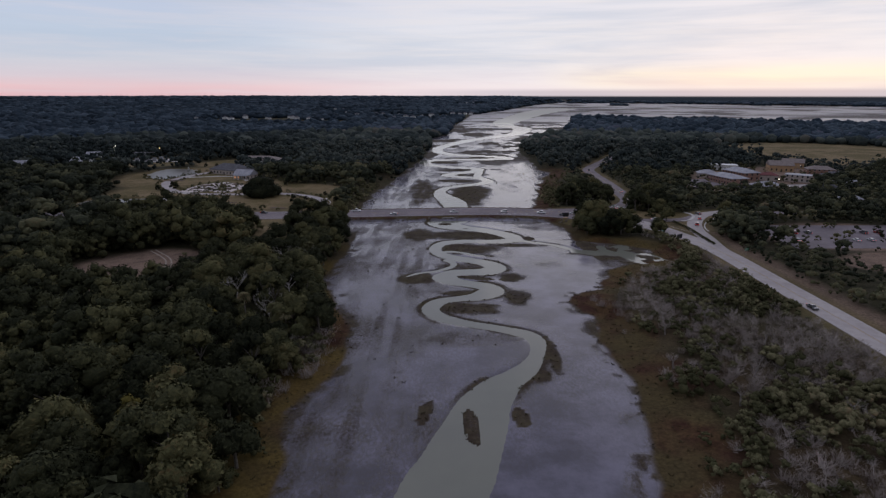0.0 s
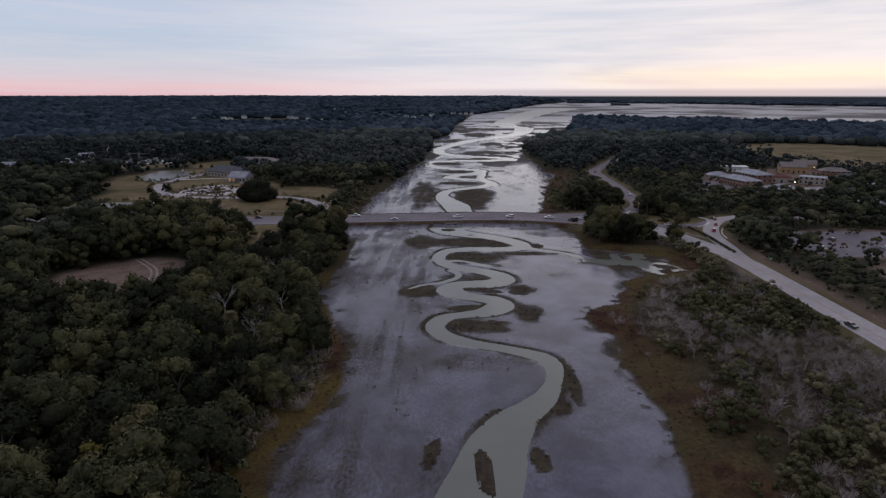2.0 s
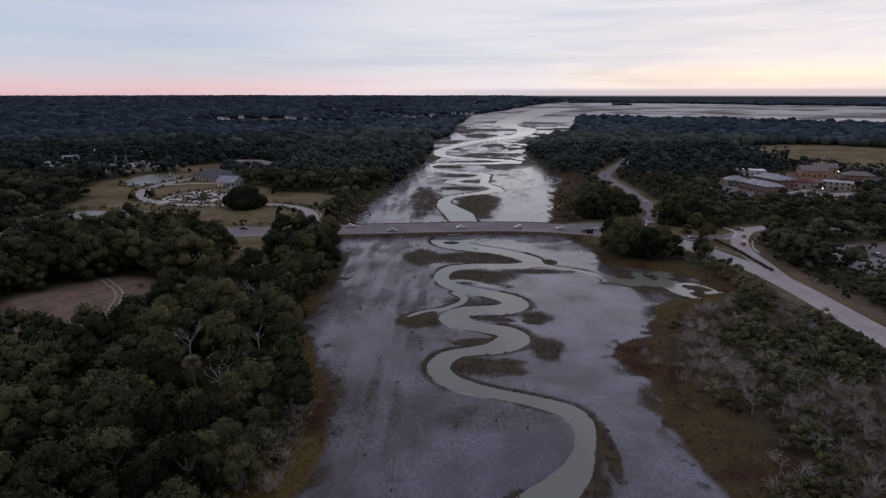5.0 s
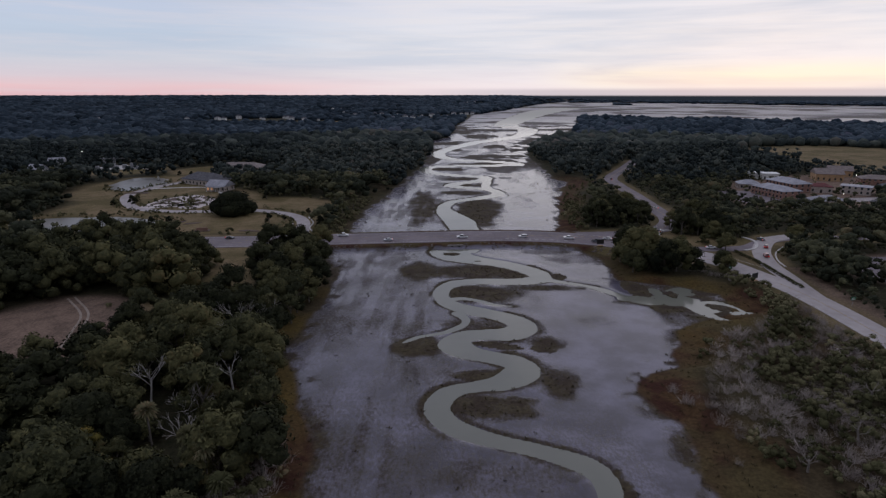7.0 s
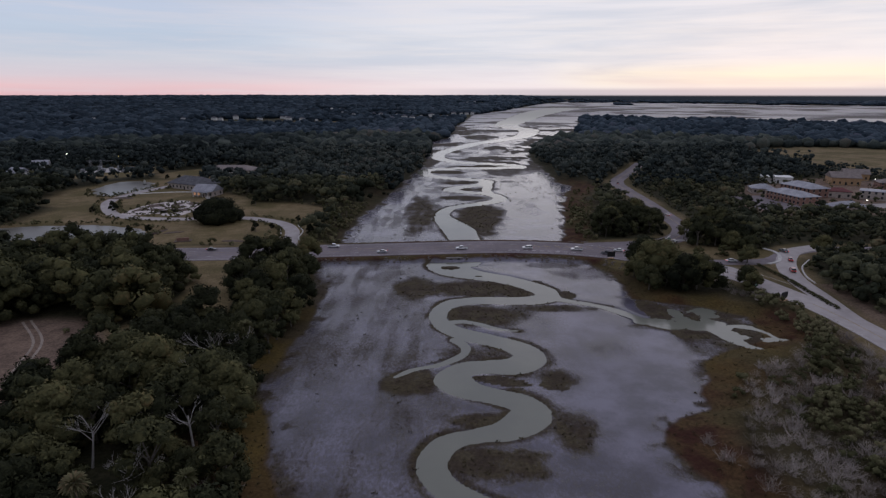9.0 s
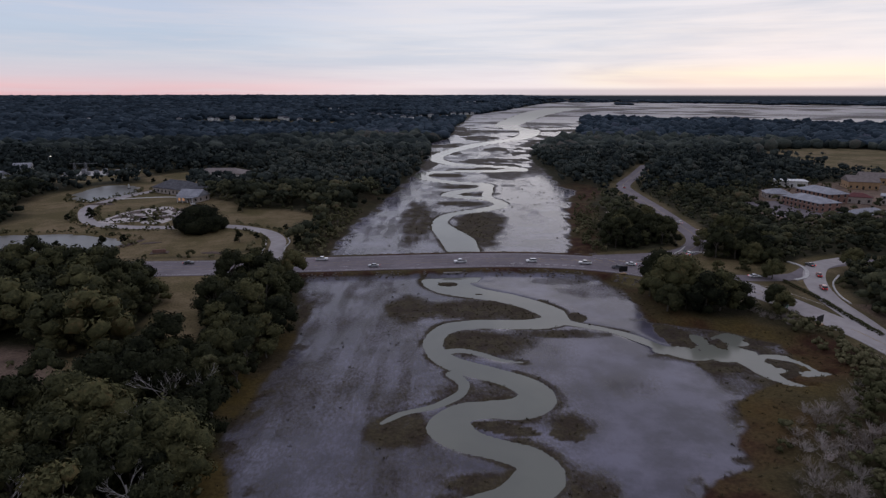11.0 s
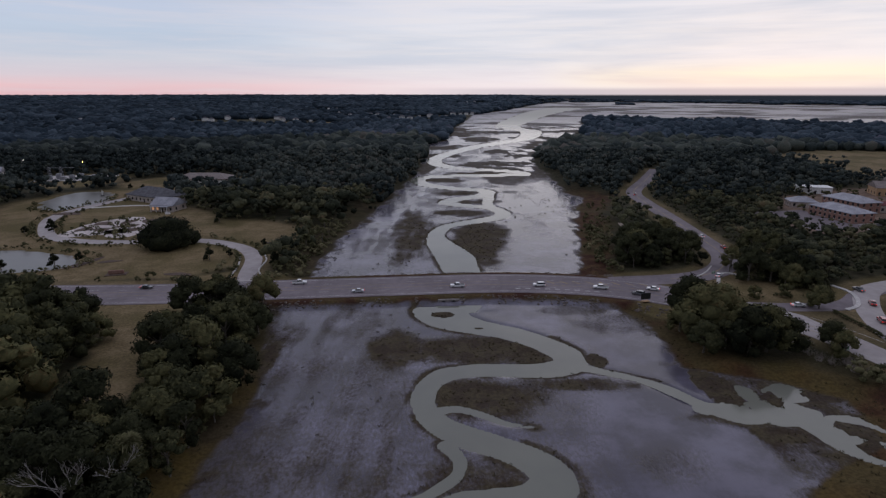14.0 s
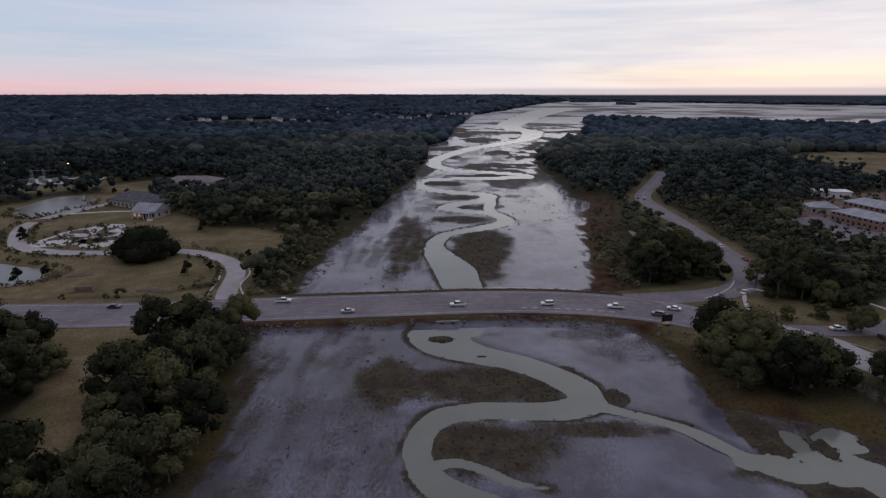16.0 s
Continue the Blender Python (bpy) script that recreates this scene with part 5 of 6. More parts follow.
# ---------------------------------------------------------------- buildings
def house(name, label, x, y, turn, wide, deep, high, roof_high, wall_mat, roof_mat, windows=3, hip=True, storeys=1, door=True, group="", side=2, chimney=False, lit=0):
    """A house: walls, roof with eaves, windows with sills on front and sides, a door."""
    ob = thing(name, x, y, 1.4, turn)
    a, b = wide / 2, deep / 2
    bm = bmesh.new()
    box(bm, -a, a, -b, b, 0, high)
    part("wall", bm, wall_mat, ob)
    e = 0.5
    ridge = max(0.2, a - b * 0.9) if hip else a + e
    v = [(-a - e, -b - e, high), (a + e, -b - e, high), (a + e, b + e, high), (-a - e, b + e, high), (-ridge, 0, high + roof_high), (ridge, 0, high + roof_high),
         (-a - e, -b - e, high - 0.25), (a + e, -b - e, high - 0.25), (a + e, b + e, high - 0.25), (-a - e, b + e, high - 0.25)]
    f = [(0, 1, 5, 4), (2, 3, 4, 5), (1, 2, 5), (3, 0, 4), (0, 6, 7, 1), (1, 7, 8, 2), (2, 8, 9, 3), (3, 9, 6, 0), (6, 9, 8, 7)]
    roof = mesh_object("roof", v, f, roof_mat, ob)
    if chimney:
        bm = bmesh.new()
        box(bm, a * 0.3, a * 0.3 + 0.8, -0.5, 0.5, high, high + roof_high + 1.0)
        part("chimney", bm, BRICK, roof)
    n = 0
    for st in range(storeys):
        z0 = 0.9 + st * high / storeys
        z1 = z0 + min(1.5, 0.55 * high / storeys)
        spots = [(-a + wide * (i + 0.5) / windows, -b, 0) for i in range(windows)] + [(-a, -b + deep * (i + 0.5) / side, 1) for i in range(side)] + [(a, -b + deep * (i + 0.5) / side, 2) for i in range(side)]
        for wx, wy, face in spots:
            if door and st == 0 and face == 0 and windows > 2 and abs(wx) < wide / windows * 0.6:
                continue
            bm = bmesh.new()
            if face == 0:
                box(bm, wx - 0.55, wx + 0.55, wy - 0.05, wy + 0.1, z0, z1)
            else:
                s = -1 if face == 1 else 1
                box(bm, *sorted((wx + s * 0.05, wx - s * 0.1)), wy - 0.55, wy + 0.55, z0, z1)
            n += 1
            win = part("window", bm, LIT if n <= lit else GLASS, ob)
            if wide > 14:
                bm = bmesh.new()
                if face == 0:
                    box(bm, wx - 0.7, wx + 0.7, wy - 0.14, wy, z0 - 0.14, z0)
                else:
                    box(bm, *sorted((wx + s * 0.14, wx)), wy - 0.7, wy + 0.7, z0 - 0.14, z0)
                part("sill", bm, CONCRETE, win)
    if door:
        bm = bmesh.new()
        box(bm, -0.6, 0.6, -b - 0.06, -b + 0.1, 0, 2.1)
        part("door", bm, BLACK, ob)
    return tagged(ob, label, "building", group)


def shed_roof(parent, x0, x1, y0, y1, z, posts, roof_mat):
    bm = bmesh.new()
    box(bm, x0, x1, y0, y1, z, z + 0.3, 0.08)
    part("porch_roof", bm, roof_mat, parent)
    for i in range(posts):
        bm = bmesh.new()
        px = x0 + 0.3 + (x1 - x0 - 0.6) * i / max(1, posts - 1)
        box(bm, px - 0.12, px + 0.12, y0 + 0.2, y0 + 0.44, 0, z)
        part("post", bm, WHITEPAINT, parent)


hall = house("park_hall", "long grey-roofed park hall with lit porch", -163, 424, -28, 31, 16, 3.6, 4.2, STUCCO, SLATE, 9, True, door=True)
wing = house("park_hall_wing", "low gabled hall wing with orange lit windows", -143, 396, -12, 13, 11, 3.4, 3.4, STUCCO, METALROOF, 5, False, lit=2)
shed_roof(wing, -5, 5, -8.3, -5.6, 2.9, 4, METALROOF)
back = house("service_building", "low brown-roofed service building with white doors", -163, 492, 0, 36, 18, 3.6, 3.2, STUCCO, BROWNROOF, 0, True, door=False, side=2)
for i in range(7):
    bm = bmesh.new()
    box(bm, -15 + 4.6 * i, -12 + 4.6 * i, -9.1, -8.9, 0, 2.7)
    part("garage_door", bm, WHITEPAINT, back)
for i, (hx, hy, t_) in enumerate(((-315, 500, 20), (-300, 455, -15), (-330, 430, 10))):
    house("white_house", "white two-storey house among dark trees", hx, hy, t_, 11, 9, 6.4, 3.2, WHITEPAINT, METALROOF, 4, False, 2, group="white houses in the wood")

SHOPS = "buildings of the shopping village"
V_ = [("brick_shop_row", "long red brick shop row with grey metal roof", 199, 375, -78, 29, 15, 6.4, 2.8, BRICK, METALROOF, 9, True, 2),
      ("brick_shop_row", "brick shop block with broad pale metal roof", 219, 397, -78, 27, 15, 7.4, 3.2, BRICK, METALROOF, 8, True, 2),
      ("grey_roofed_shop", "low shop with grey hipped roof beside bricks", 198, 405, -15, 15, 12, 4.4, 3.0, STUCCO, METALROOF, 4, True, 1),
      ("white_market_hall", "white flat-roofed market hall behind brick shops", 232, 449, -15, 21, 12, 5.6, 0.5, WHITEPAINT, WHITEPAINT, 5, True, 1),
      ("white_cottage_shop", "small white shop with dark hipped roof", 194, 341, -25, 10, 9, 4.0, 2.4, WHITEPAINT, SLATE, 3, True, 1),
      ("grey_roofed_shop", "shop with long grey metal roof", 210, 347, 12, 19, 12, 4.2, 3.0, STUCCO, METALROOF, 5, True, 1),
      ("ochre_hall", "tall ochre hall with dark gabled roof", 273, 441, -18, 20, 16, 6.6, 4.2, OCHRE, BROWNROOF, 5, False, 1),
      ("pink_shop", "pale shop block with dark red roof", 235, 390, -20, 14, 10, 5.2, 2.2, STUCCO, REDROOF, 4, True, 1),
      ("stone_shop", "pale stone shop with parapet and tall windows", 253, 383, -40, 18, 12, 6.6, 0.6, STUCCO, METALROOF, 5, True, 2),
      ("grey_roofed_shop", "shop with broad dark slate roof", 239, 334, -15, 21, 14, 4.0, 4.4, STUCCO, SLATE, 6, True, 1),
      ("grey_roofed_shop", "low shop with pale metal roof by trees", 233, 301, -20, 13, 8, 3.4, 2.2, STUCCO, METALROOF, 4, True, 1),
      ("grey_roofed_shop", "long shop with white eaves and grey roof", 271, 357, -15, 24, 11, 4.0, 2.6, WHITEPAINT, METALROOF, 6, True, 1),
      ("ochre_hall", "ochre gabled building at village edge", 296, 462, -25, 18, 13, 6.0, 3.8, OCHRE, BROWNROOF, 4, False, 1),
      ("brick_shop_row", "brick building with brown roof", 292, 420, -20, 22, 13, 5.6, 3.0, BRICK, BROWNROOF, 6, True, 2),
      ("grey_roofed_shop", "shop with slate roof at village edge", 287, 392, -15, 22, 13, 4.2, 3.4, STUCCO, SLATE, 5, True, 1)]
for row in V_:
    house(*row[:5], 0.86 * row[5], 0.86 * row[6], 0.76 * row[7], 0.8 * row[8], *row[9:], group=SHOPS, side=3)
vx, vy = scattered(rng, 175, 330, 335, 515, 8.5)
keep = rng.rand(len(vx)) < 0.38
for row in V_:
    keep &= np.hypot(vx - row[2], vy - row[3]) > 0.5 * row[5] + 1
_, d_ = clearing(vx, vy)
keep &= d_ > 0.4
wood("village_trees", "small dark trees between the shops", vx[keep], vy[keep], MID, LEAF_FAR, 0.4, 0.75, rng)

# far houses along the west bank and in the woods
spots = FAR_HOUSES
first = house("far_house", "white far house with dark roof among woods", spots[0][0], spots[0][1], 0, 15, 11, 8.5, 4.0, WHITEPAINT, SLATE, 4, True, 2, group="houses of the far shore")
for i, (hx, hy) in enumerate(spots):
    m = pose(hx, hy, ground_height(hx, hy) - 0.1, 0, 0, (i * 47) % 60 - 30) @ Matrix.Diagonal((0.40 + 0.09 * ((i * 7) % 6),) * 3 + (1,))
    if i == 0:
        first.matrix_basis = m
    else:
        copy_tree(first, m)


# ---------------------------------------------------------------- substation, lamps, signs
def substation():
    ob = thing("substation", -264, 512, 1.45, 8)
    bm = bmesh.new()
    box(bm, -24, 24, -14, 14, 0.0, 0.12)
    part("gravel_pad", bm, CONCRETE, ob)
    for i in range(9):
        bm = bmesh.new()
        box(bm, -22 + 5 * i, -19 + 5 * i, -11 + (i % 3) * 3, -8.5 + (i % 3) * 3, 0.12, 2.6 + 0.7 * (i % 3), 0.12)
        part("switch_box", bm, GALV, ob)
    for x0 in (-20, -12):
        bm = bmesh.new()
        for sx in (0, 2.0):
            for sy in (0, 2.0):
                tube(bm, (x0 + sx, sy, 0), (x0 + 0.7 + 0.3 * sx, 0.7 + 0.3 * sy, 8.5), 0.13, 0.09, 4)
        for k in range(4):
            z = 0.5 + 2 * k
            tube(bm, (x0, 0, z), (x0 + 2, 0, z + 2), 0.07, sides=4)
            tube(bm, (x0 + 2, 2, z), (x0, 2, z + 2), 0.07, sides=4)
        tube(bm, (x0 - 2, 1, 7.6), (x0 + 10, 1, 7.6), 0.12, sides=4)
        part("lattice_mast", bm, GALV, ob)
    return tagged(ob, "fenced electric substation with grey steel masts", "substation")


substation()


def street_lamp(x, y, bulb, colour, watts, turn=0, high=9.0):
    ob = thing("street_lamp", x, y, 1.45, turn)
    bm = bmesh.new()
    tube(bm, (0, 0, 0), (0, 0, high), 0.10, 0.06, 8)
    part("pole", bm, GALV, ob)
    bm = bmesh.new()
    tube(bm, (0, 0, high - 0.1), (1.6, 0, high + 0.2), 0.05, sides=6)
    part("arm", bm, GALV, ob)
    bm = bmesh.new()
    bmesh.ops.create_uvsphere(bm, u_segments=10, v_segments=6, radius=0.32, matrix=Matrix.Translation((1.7, 0, high + 0.1)) @ Matrix.Diagonal((1, 0.7, 0.5, 1)))
    part("lamp_head", bm, bulb, ob, "glowing lamp head", True)
    l = bpy.data.lights.new("street_light", "POINT")
    l.energy, l.color, l.shadow_soft_size = watts, colour, 0.4
    o = new("street_light", l)
    o.location = Vector((x, y, 1.45)) + Matrix.Rotation(radians(turn), 3, "Z") @ Vector((1.7, 0, high - 0.6))
    return tagged(ob, "tall grey street lamp lit at dusk", "street lamp", "street lamps")


street_lamp(-275, 536, BULB_ORANGE, (1.0, 0.5, 0.15), 900)
street_lamp(-303, 512, BULB_WHITE, (1.0, 0.9, 0.75), 600, high=13.0)
street_lamp(206, 330, BULB_WHITE, (1.0, 0.9, 0.75), 300)
street_lamp(262, 400, BULB_WHITE, (1.0, 0.9, 0.75), 300)


def message_board(x, y, turn):
    ob = thing("message_board", x, y, 1.55, turn)
    bm = bmesh.new()
    box(bm, -1.5, 1.5, -0.12, 0.12, 1.0, 2.9, 0.05)
    part("panel", bm, BLACK, ob, "dark unlit sign panel")
    for sx in (-0.8, 0.8):
        bm = bmesh.new()
        tube(bm, (sx, 0, 0), (sx, 0, 1.1), 0.07)
        part("post", bm, GALV, ob)
    bm = bmesh.new()
    box(bm, -1.1, 1.1, -0.6, 0.6, 0.25, 0.5, 0.04)
    part("trailer", bm, OCHRE, ob, "orange trailer frame")
    return tagged(ob, "portable dark message board by the road", "sign", "message boards")


message_board(62, 258.0, 10)
message_board(100.5, 214, 30)


def road_sign(x, y, turn, mat, wide=1.6, high=1.0):
    ob = thing("road_sign", x, y, 1.45, turn)
    bm = bmesh.new()
    tube(bm, (0, 0, 0), (0, 0, 3.0), 0.05)
    part("post", bm, GALV, ob)
    bm = bmesh.new()
    box(bm, -wide / 2, wide / 2, -0.08, -0.04, 1.9, 1.9 + high)
    plate = part("plate", bm, mat, ob)
    bm = bmesh.new()
    for k in range(2):
        box(bm, -wide * 0.36, wide * 0.3, -0.09, -0.078, 2.05 + 0.4 * k, 2.2 + 0.4 * k)
    part("lettering", bm, WHITEPAINT, plate)
    return tagged(ob, "green road sign on a steel post", "sign", "road signs")


GREEN = material("green_sign_paint", (0.03, 0.16, 0.08), 0.5)[0]
road_sign(117, 192, 10, GREEN)
road_sign(96, 222, 20, GREEN)
road_sign(92, 280, -10, GREEN, 1.0, 0.8)
road_sign(-52, 258, 0, GREEN, 1.0, 0.8)


def park_sign():
    ob = thing("entrance_sign", -109, 285, 1.45, 14)
    bm = bmesh.new()
    box(bm, -3.4, 3.4, -1.8, 1.8, 0, 0.25, 0.1)
    part("flower_bed", bm, MULCH, ob, "dark mulched bed")
    bm = bmesh.new()
    box(bm, -2.4, 2.4, -0.25, 0.25, 0.25, 1.5, 0.06)
    part("sign_wall", bm, BRICK, ob)
    return tagged(ob, "low brick entrance sign in a mulched bed", "sign")


park_sign()


def bed(x, y, rx, ry, turn, mat, name, label):
    v = []
    n = 20
    for k in range(n):
        t = 2 * math.pi * k / n
        q = 1 + 0.14 * math.sin(3 * t + x) + 0.08 * math.sin(5 * t + y)
        v.append((rx * q * math.cos(t), ry * q * math.sin(t)))
    vs = [(a, b, 0.0) for a, b in v] + [(a * 0.96, b * 0.96, 0.14) for a, b in v]
    f = [(k, (k + 1) % n, n + (k + 1) % n, n + k) for k in range(n)] + [tuple(n + k for k in range(n))]
    ob = mesh_object(name, vs, f, mat)
    ob.matrix_basis = pose(x, y, 1.46, 0, 0, turn)
    return tagged(ob, label, "garden bed" if mat is MULCH else "paving")


bed(-150, 356, 17, 20, -25, PAVING, "garden_terrace", "pale paved garden terrace in the park")
bed(-139, 345, 9, 9, 0, PAVING, "garden_terrace", "pale paved garden terrace by the oak")
for i, (bx, by, rx, ry) in enumerate(((-152, 350, 4, 3), (-144, 357, 4.5, 3), (-158, 362, 4, 4), (-148, 366, 5, 2.5), (-140, 368, 4, 3), (-137, 350, 3, 3), (-160, 350, 3, 4), (-88, 285, 5, 1.6), (-120, 300, 4, 1.5), (-66, 330, 7, 1.5), (-128, 298, 8, 2.0), (-190, 385, 4, 7))):
    b_ = bed(bx, by, rx, ry, 25 * i, MULCH, "garden_bed", "mulched bed with low dark shrubs")
    b_.location.z += 0.14 if i < 7 else 0.0
px3, py3 = scattered(rng, -225, -62, 278, 440, 2.1)
mk = np.zeros(len(px3), bool)
for bx, by, rx, ry in ((-150, 356, 17, 19), (-139, 345, 8, 8)):
    mk |= (np.hypot((px3 - bx) / rx, (py3 - by) / ry) < 1.0) & (rng.rand(len(px3)) < 0.26)
dd, _ = away(px3, py3, PARK_DRIVE)
mk |= (dd > 4.2) & (dd < 6.6) & (rng.rand(len(px3)) < 0.8)
pd = np.minimum(blob(px3, py3, *PONDS[0], 0.12), blob(px3, py3, *PONDS[1], 0.12))
mk |= (pd > 1.1) & (pd < 1.26) & (rng.rand(len(px3)) < 0.65)
mk &= road_gap(px3, py3) > 0.4
wood("park_shrubs", "low dark shrubs along drive, ponds and terraces", px3[mk], py3[mk], SCRUBS, SHRUB, 0.35, 0.75, rng)


def fountain(x, y):
    ob = thing("fountain", x, y, 1.1)
    bm = bmesh.new()
    bmesh.ops.create_cone(bm, cap_ends=True, segments=14, radius1=1.3, radius2=0.9, depth=0.5, matrix=Matrix.Translation((0, 0, 0.1)))
    part("float_base", bm, BLACK, ob)
    bm = bmesh.new()
    for k in range(40):
        a, e = rng.rand() * 6.283, rng.uniform(0.1, 0.9)
        tube(bm, (0, 0, 0.3), (e * math.cos(a), e * math.sin(a), 3.6 - 1.6 * e), 0.03, 0.07, 3)
    part("jet", bm, WHITEPAINT, ob, "white water jet")
    return tagged(ob, "white fountain jet in the park pond", "fountain")


fountain(-204, 440)


# ---------------------------------------------------------------- causeway: rocks, culvert, hedge
def rocks():
    iv, jf = ICO
    shapes = []
    for k in range(4):
        shapes.append((iv * RNG.uniform(0.7, 1.2, (len(iv), 1)) * np.array([0.5, 0.42, 0.3]), jf, iv))
    s = road_length(MAIN_ROAD)
    X, Y, Z = [], [], []
    for off in (-11.8, 11.8):
        for t in np.arange(366, 500, 0.55):
            for q in range(2):
                i = int(np.searchsorted(s, t))
                d = MAIN_ROAD[i] - MAIN_ROAD[i - 1]
                d = d / np.linalg.norm(d)
                o = off + math.copysign(1, off) * rng.uniform(-0.6, 3.2)
                X.append(MAIN_ROAD[i][0] - d[1] * o + rng.uniform(-1.5, 1.5))
                Y.append(MAIN_ROAD[i][1] + d[0] * o)
    X, Y = np.array(X), np.array(Y)
    keep = wander(X, Y, 9, 2) > 0.5
    X, Y = X[keep], Y[keep]
    return wood("riprap_rocks", "grey brown rocks along the causeway", X, Y, shapes, ROCK, 0.5, 1.3, rng, soft=False)


rocks()


def culvert(x, y, turn):
    ob = thing("culvert", x, y, 0.0, turn)
    bm = bmesh.new()
    box(bm, -3.2, 3.2, -0.35, 0.35, -0.5, 1.35, 0.08)
    part("headwall", bm, OLDCONCRETE, ob)
    for sx in (-1.5, 1.5):
        bm = bmesh.new()
        bmesh.ops.create_cone(bm, cap_ends=True, segments=16, radius1=0.7, radius2=0.7, depth=0.5, matrix=Matrix.Translation((sx, -0.3, 0.35)) @ Matrix.Rotation(radians(90), 4, "X"))
        part("pipe_mouth", bm, BLACK, ob)
    return tagged(ob, "concrete culvert headwall under the causeway", "culvert", "culverts")


culvert(4, 261.2, 5)
culvert(7, 287.5, 185)


def hedge(pts, wide, high, label):
    line = spline(pts, 1.2)
    V, F, n = [], [], 0
    for p in line:
        for q in range(2):
            v, f, _ = SCRUBS[1]
            sc = wide / 2.6 * rng.uniform(0.8, 1.2)
            V.append(v * np.array([sc, sc, high / 2.2]) + np.array([p[0] + rng.uniform(-0.3, 0.3), p[1] + rng.uniform(-0.3, 0.3), 1.5]))
            F.append(f + n)
            n += len(v)
    ob = mesh_object("hedge", np.vstack(V), np.vstack(F), SHRUB, attrs=dict(tint=np.full(n, 0.15)))
    return tagged(ob, label, "hedge")


hedge([(112.5, 250), (113.5, 236), (113, 222), (112.6, 208)], 1.6, 1.1, "dark clipped hedge in the road median")


# ---------------------------------------------------------------- vehicles
def profile(bm, pts, half, inset=0.0):
    """A body from a side outline, drawn in at the top by inset."""
    top = max(z for _, z in pts)
    a = [bm.verts.new((x, -half + inset * (z / top) ** 2, z)) for x, z in pts]
    b = [bm.verts.new((x, half - inset * (z / top) ** 2, z)) for x, z in pts]
    n = len(pts)
    bm.faces.new(a)
    bm.faces.new(b[::-1])
    for i in range(n):
        bm.faces.new((a[i], b[i], b[(i + 1) % n], a[(i + 1) % n]))
    bmesh.ops.recalc_face_normals(bm, faces=bm.faces)
    return bm


SHAPES = {
    "pickup_truck": ([(-2.8, 0.45), (2.75, 0.45), (2.85, 0.8), (2.7, 1.08), (1.35, 1.15), (-0.75, 1.15), (-0.8, 1.12), (-2.75, 1.12), (-2.85, 0.9)],
                     [(1.35, 1.12), (0.75, 1.78), (-0.65, 1.80), (-0.78, 1.12)], 0.97, (1.75, -1.75)),
    "estate_car": ([(-2.35, 0.4), (2.3, 0.4), (2.4, 0.75), (2.2, 1.0), (1.1, 1.08), (-2.3, 1.08), (-2.42, 0.8)],
                   [(1.1, 1.05), (0.5, 1.68), (-1.9, 1.70), (-2.3, 1.05)], 0.93, (1.45, -1.45)),
    "sedan_car": ([(-2.3, 0.35), (2.25, 0.35), (2.35, 0.65), (2.15, 0.88), (1.0, 0.95), (-1.5, 0.98), (-2.25, 0.95), (-2.4, 0.7)],
                  [(1.0, 0.93), (0.35, 1.42), (-0.95, 1.44), (-1.65, 0.95)], 0.9, (1.4, -1.4)),
}


def vehicle(kind, colour, value, x, y, turn, z=1.63, lights=False, state="driving along the grey road"):
    body, cab, half, axles = SHAPES[kind]
    ob = thing(kind, x, y, z, turn)
    ob.scale = (0.82, 0.82, 0.82)
    paint = car_paint(colour, value)
    bm = profile(bmesh.new(), body, half, 0.05)
    bmesh.ops.bevel(bm, geom=list(bm.edges), offset=0.05, segments=1, affect="EDGES")
    shell = part("body", bm, paint, ob)
    bm = profile(bmesh.new(), cab, half - 0.06, 0.16)
    part("cabin_glass", bm, GLASS, ob, "dark tinted glass")
    xs = [p[0] for p in cab]
    bm = bmesh.new()
    box(bm, min(xs[1], xs[2]) - 0.05, max(xs[1], xs[2]) + 0.05, -half + 0.2, half - 0.2, cab[1][1] - 0.03, cab[1][1] + 0.05, 0.02)
    part("roof", bm, paint, ob)
    if kind == "pickup_truck":
        bm = bmesh.new()
        box(bm, -2.65, -0.9, -0.75, 0.75, 1.10, 1.135)
        part("load_bed", bm, BLACK, ob, "dark open load bed")
    for ax in axles:
        for sy in (-1, 1):
            m = Matrix.Translation((ax, sy * (half - 0.08), 0.36)) @ Matrix.Rotation(radians(90), 4, "X")
            bm = bmesh.new()
            bmesh.ops.create_cone(bm, cap_ends=True, segments=14, radius1=0.36, radius2=0.36, depth=0.24, matrix=m)
            wheel = part("wheel", bm, TYRE, ob)
            bm = bmesh.new()
            bmesh.ops.create_cone(bm, cap_ends=True, segments=10, radius1=0.21, radius2=0.21, depth=0.27, matrix=m)
            part("rim", bm, RIM, wheel)
    nose, tail = max(p[0] for p in body), min(p[0] for p in body)
    for sy in (-0.66, 0.66):
        bm = bmesh.new()
        box(bm, nose - 0.16, nose + 0.02, sy - 0.16, sy + 0.16, 0.68, 0.84)
        part("headlight", bm, HEADLAMP if lights else GLASS, ob)
        bm = bmesh.new()
        box(bm, tail - 0.02, tail + 0.12, sy - 0.13, sy + 0.13, 0.72, 0.92)
        part("tail_light", bm, TAILLAMP, ob)
    return tagged(ob, colour.replace("_", " ") + " " + kind.replace("_", " ") + " with dark windows " + state, "car", "vehicles on the road")


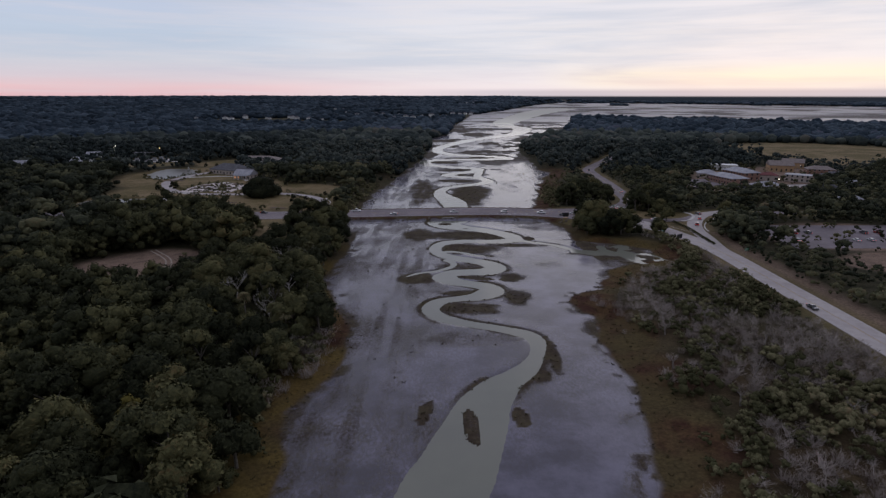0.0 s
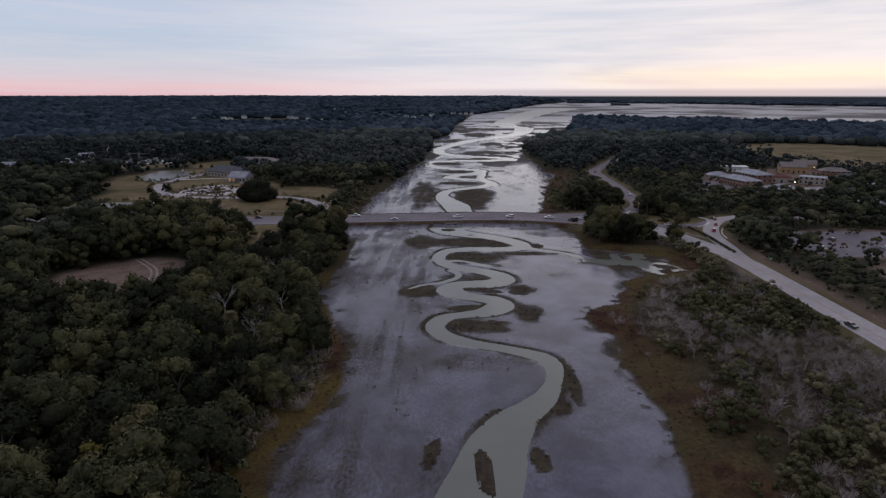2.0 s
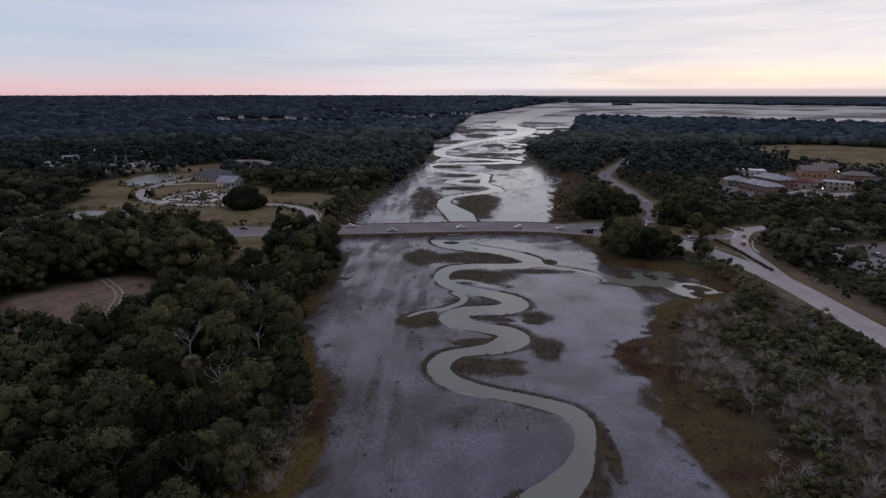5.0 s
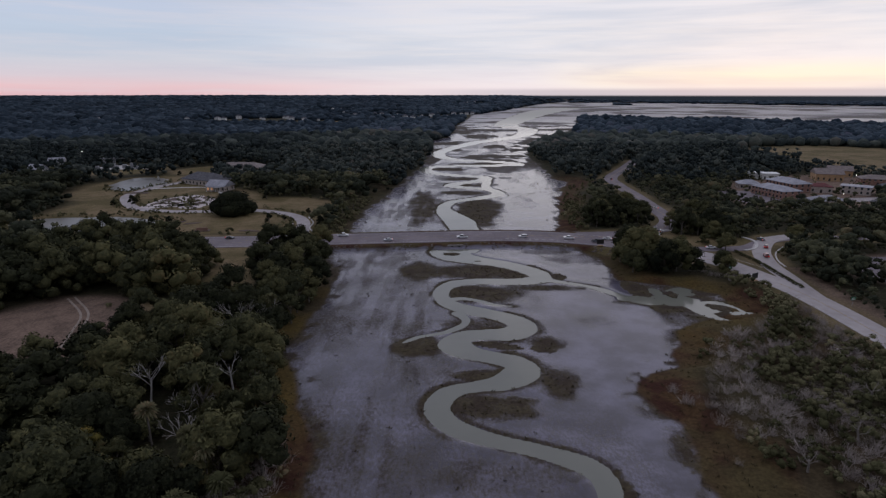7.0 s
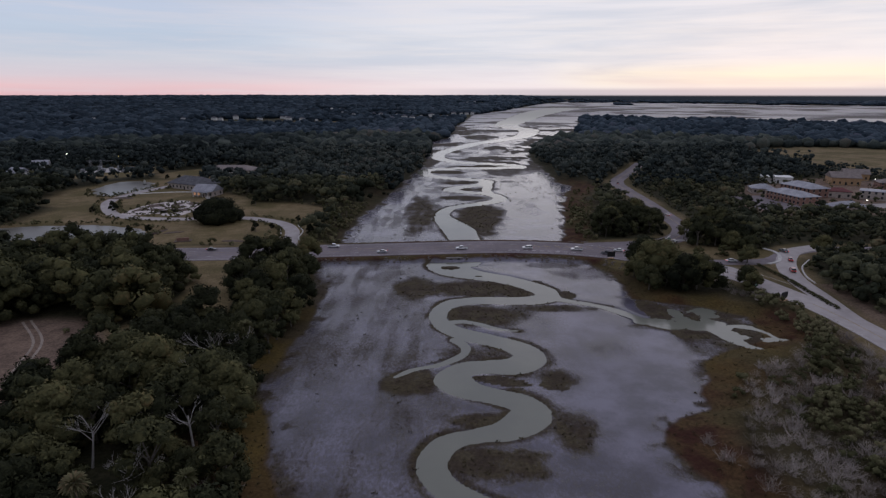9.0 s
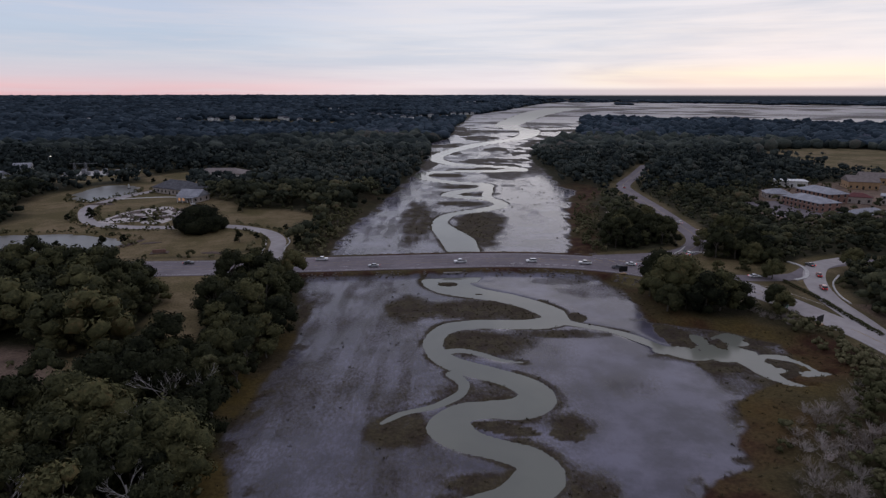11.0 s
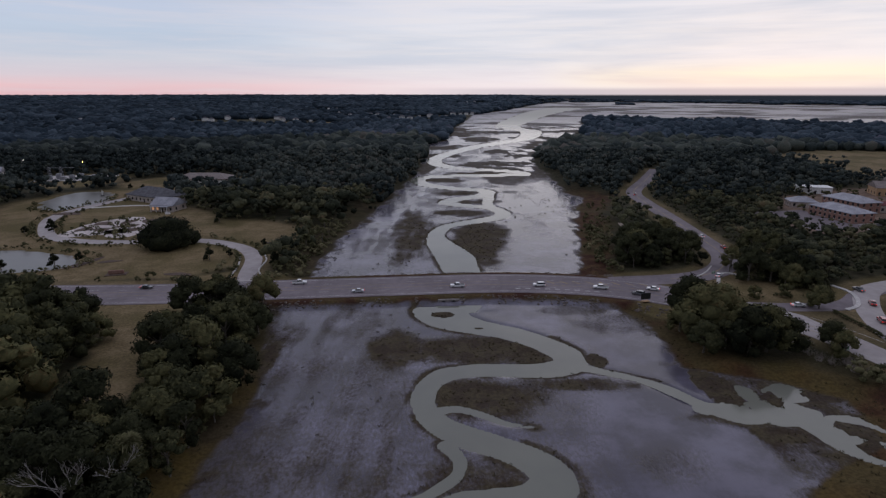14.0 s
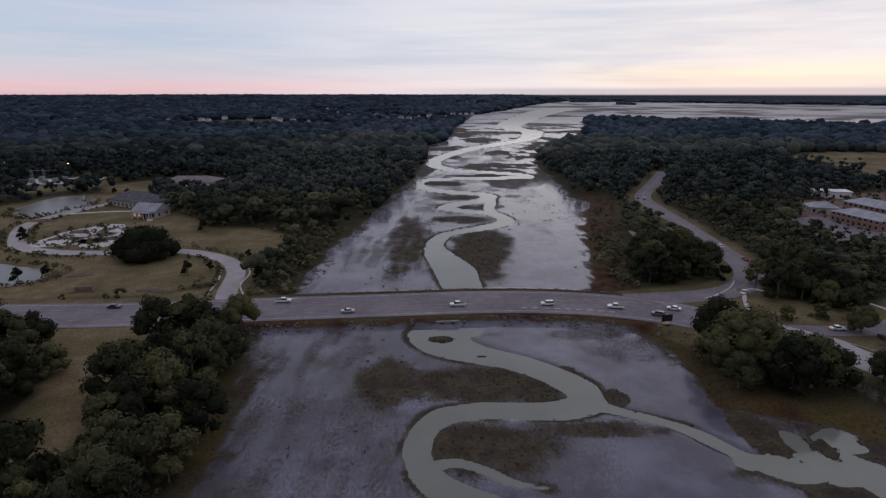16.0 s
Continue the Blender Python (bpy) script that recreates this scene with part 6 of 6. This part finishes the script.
WHITE, BLACKC, RED, GREY, SILVER = (0.75, 0.75, 0.74), (0.02, 0.02, 0.022), (0.30, 0.03, 0.03), (0.12, 0.12, 0.13), (0.45, 0.46, 0.48)
vehicle("pickup_truck", "white", WHITE, 7, 271.5, 185)
vehicle("estate_car", "white", WHITE, 33, 272.3, 181)
vehicle("pickup_truck", "white", WHITE, 52, 269.8, 171)
vehicle("sedan_car", "white", WHITE, 68, 268.5, 155)
vehicle("pickup_truck", "white", WHITE, -44, 274.5, 5)
vehicle("sedan_car", "black", BLACKC, -91, 270.0, 2)
vehicle("sedan_car", "silver", SILVER, -24, 266.6, 185)
vehicle("estate_car", "dark_grey", GREY, 62, 264.2, 150)
vehicle("sedan_car", "white", WHITE, 95, 282, 50)
vehicle("sedan_car", "white", WHITE, 105, 254.5, 0, state="in the junction")
vehicle("sedan_car", "red", RED, 127.5, 256, 65)
vehicle("estate_car", "red", RED, 120.5, 243, 70)
vehicle("sedan_car", "dark_grey", GREY, 132, 268, 95)
vehicle("sedan_car", "white", WHITE, 113, 336, 85)
vehicle("sedan_car", "red", RED, 114, 318, 85)
vehicle("sedan_car", "dark_grey", GREY, 119, 440, 70)
vehicle("sedan_car", "black", BLACKC, 107, 136, 270)
park_slots = [(150 + 6.2 * i, 214 + 13 * j) for i in range(9) for j in range(2)]
for i, (cx, cy) in enumerate(park_slots):
    if (i * 7) % 5 < 2:
        vehicle(("sedan_car", "estate_car")[i % 2], ("white", "dark_grey", "silver", "red")[i % 4], (WHITE, GREY, SILVER, RED)[i % 4], cx, cy, 90, z=1.5, state="parked in the car park")


def flat_sheet(name, x0, x1, y0, y1, z, mat, turn=0):
    bm = bmesh.new()
    box(bm, -(x1 - x0) / 2, (x1 - x0) / 2, -(y1 - y0) / 2, (y1 - y0) / 2, -0.1, 0.0)
    ob = part(name, bm, mat)
    ob.matrix_basis = pose((x0 + x1) / 2, (y0 + y1) / 2, z, 0, 0, turn)
    return tagged(ob, kind="structure")


flat_sheet("pavement_car_park", 143, 212, 202, 243, 1.52, ASPHALT)
flat_sheet("pavement_village", 166, 196, 350, 392, 1.53, ASPHALT, 12)
flat_sheet("pavement_village_lane", 198, 262, 355, 366, 1.54, DRIVE, 8)
cpx, cpy = scattered(rng, 144, 214, 200, 244, 7)
kk = rng.rand(len(cpx)) < 0.4
wood("car_park_trees", "small trees between car park bays", cpx[kk], cpy[kk], MID, LEAF_FAR, 0.3, 0.55, rng)
sand = spline([(77, 322), (80, 335), (85, 350), (87, 364)], 2)
v, f = ribbon(sand, -1.4, 1.4, 1.56)
tagged(mesh_object("path_sand", v, f, SANDPATH), kind="structure")
for off in (-0.9, 0.9):
    v, f = ribbon(spline([(-92, 163), (-96, 174), (-101, 186), (-113, 199)], 2), off - 0.3, off + 0.3, 1.535, 0.1)
    tagged(mesh_object("path_track", v, f, SANDPATH), kind="structure")
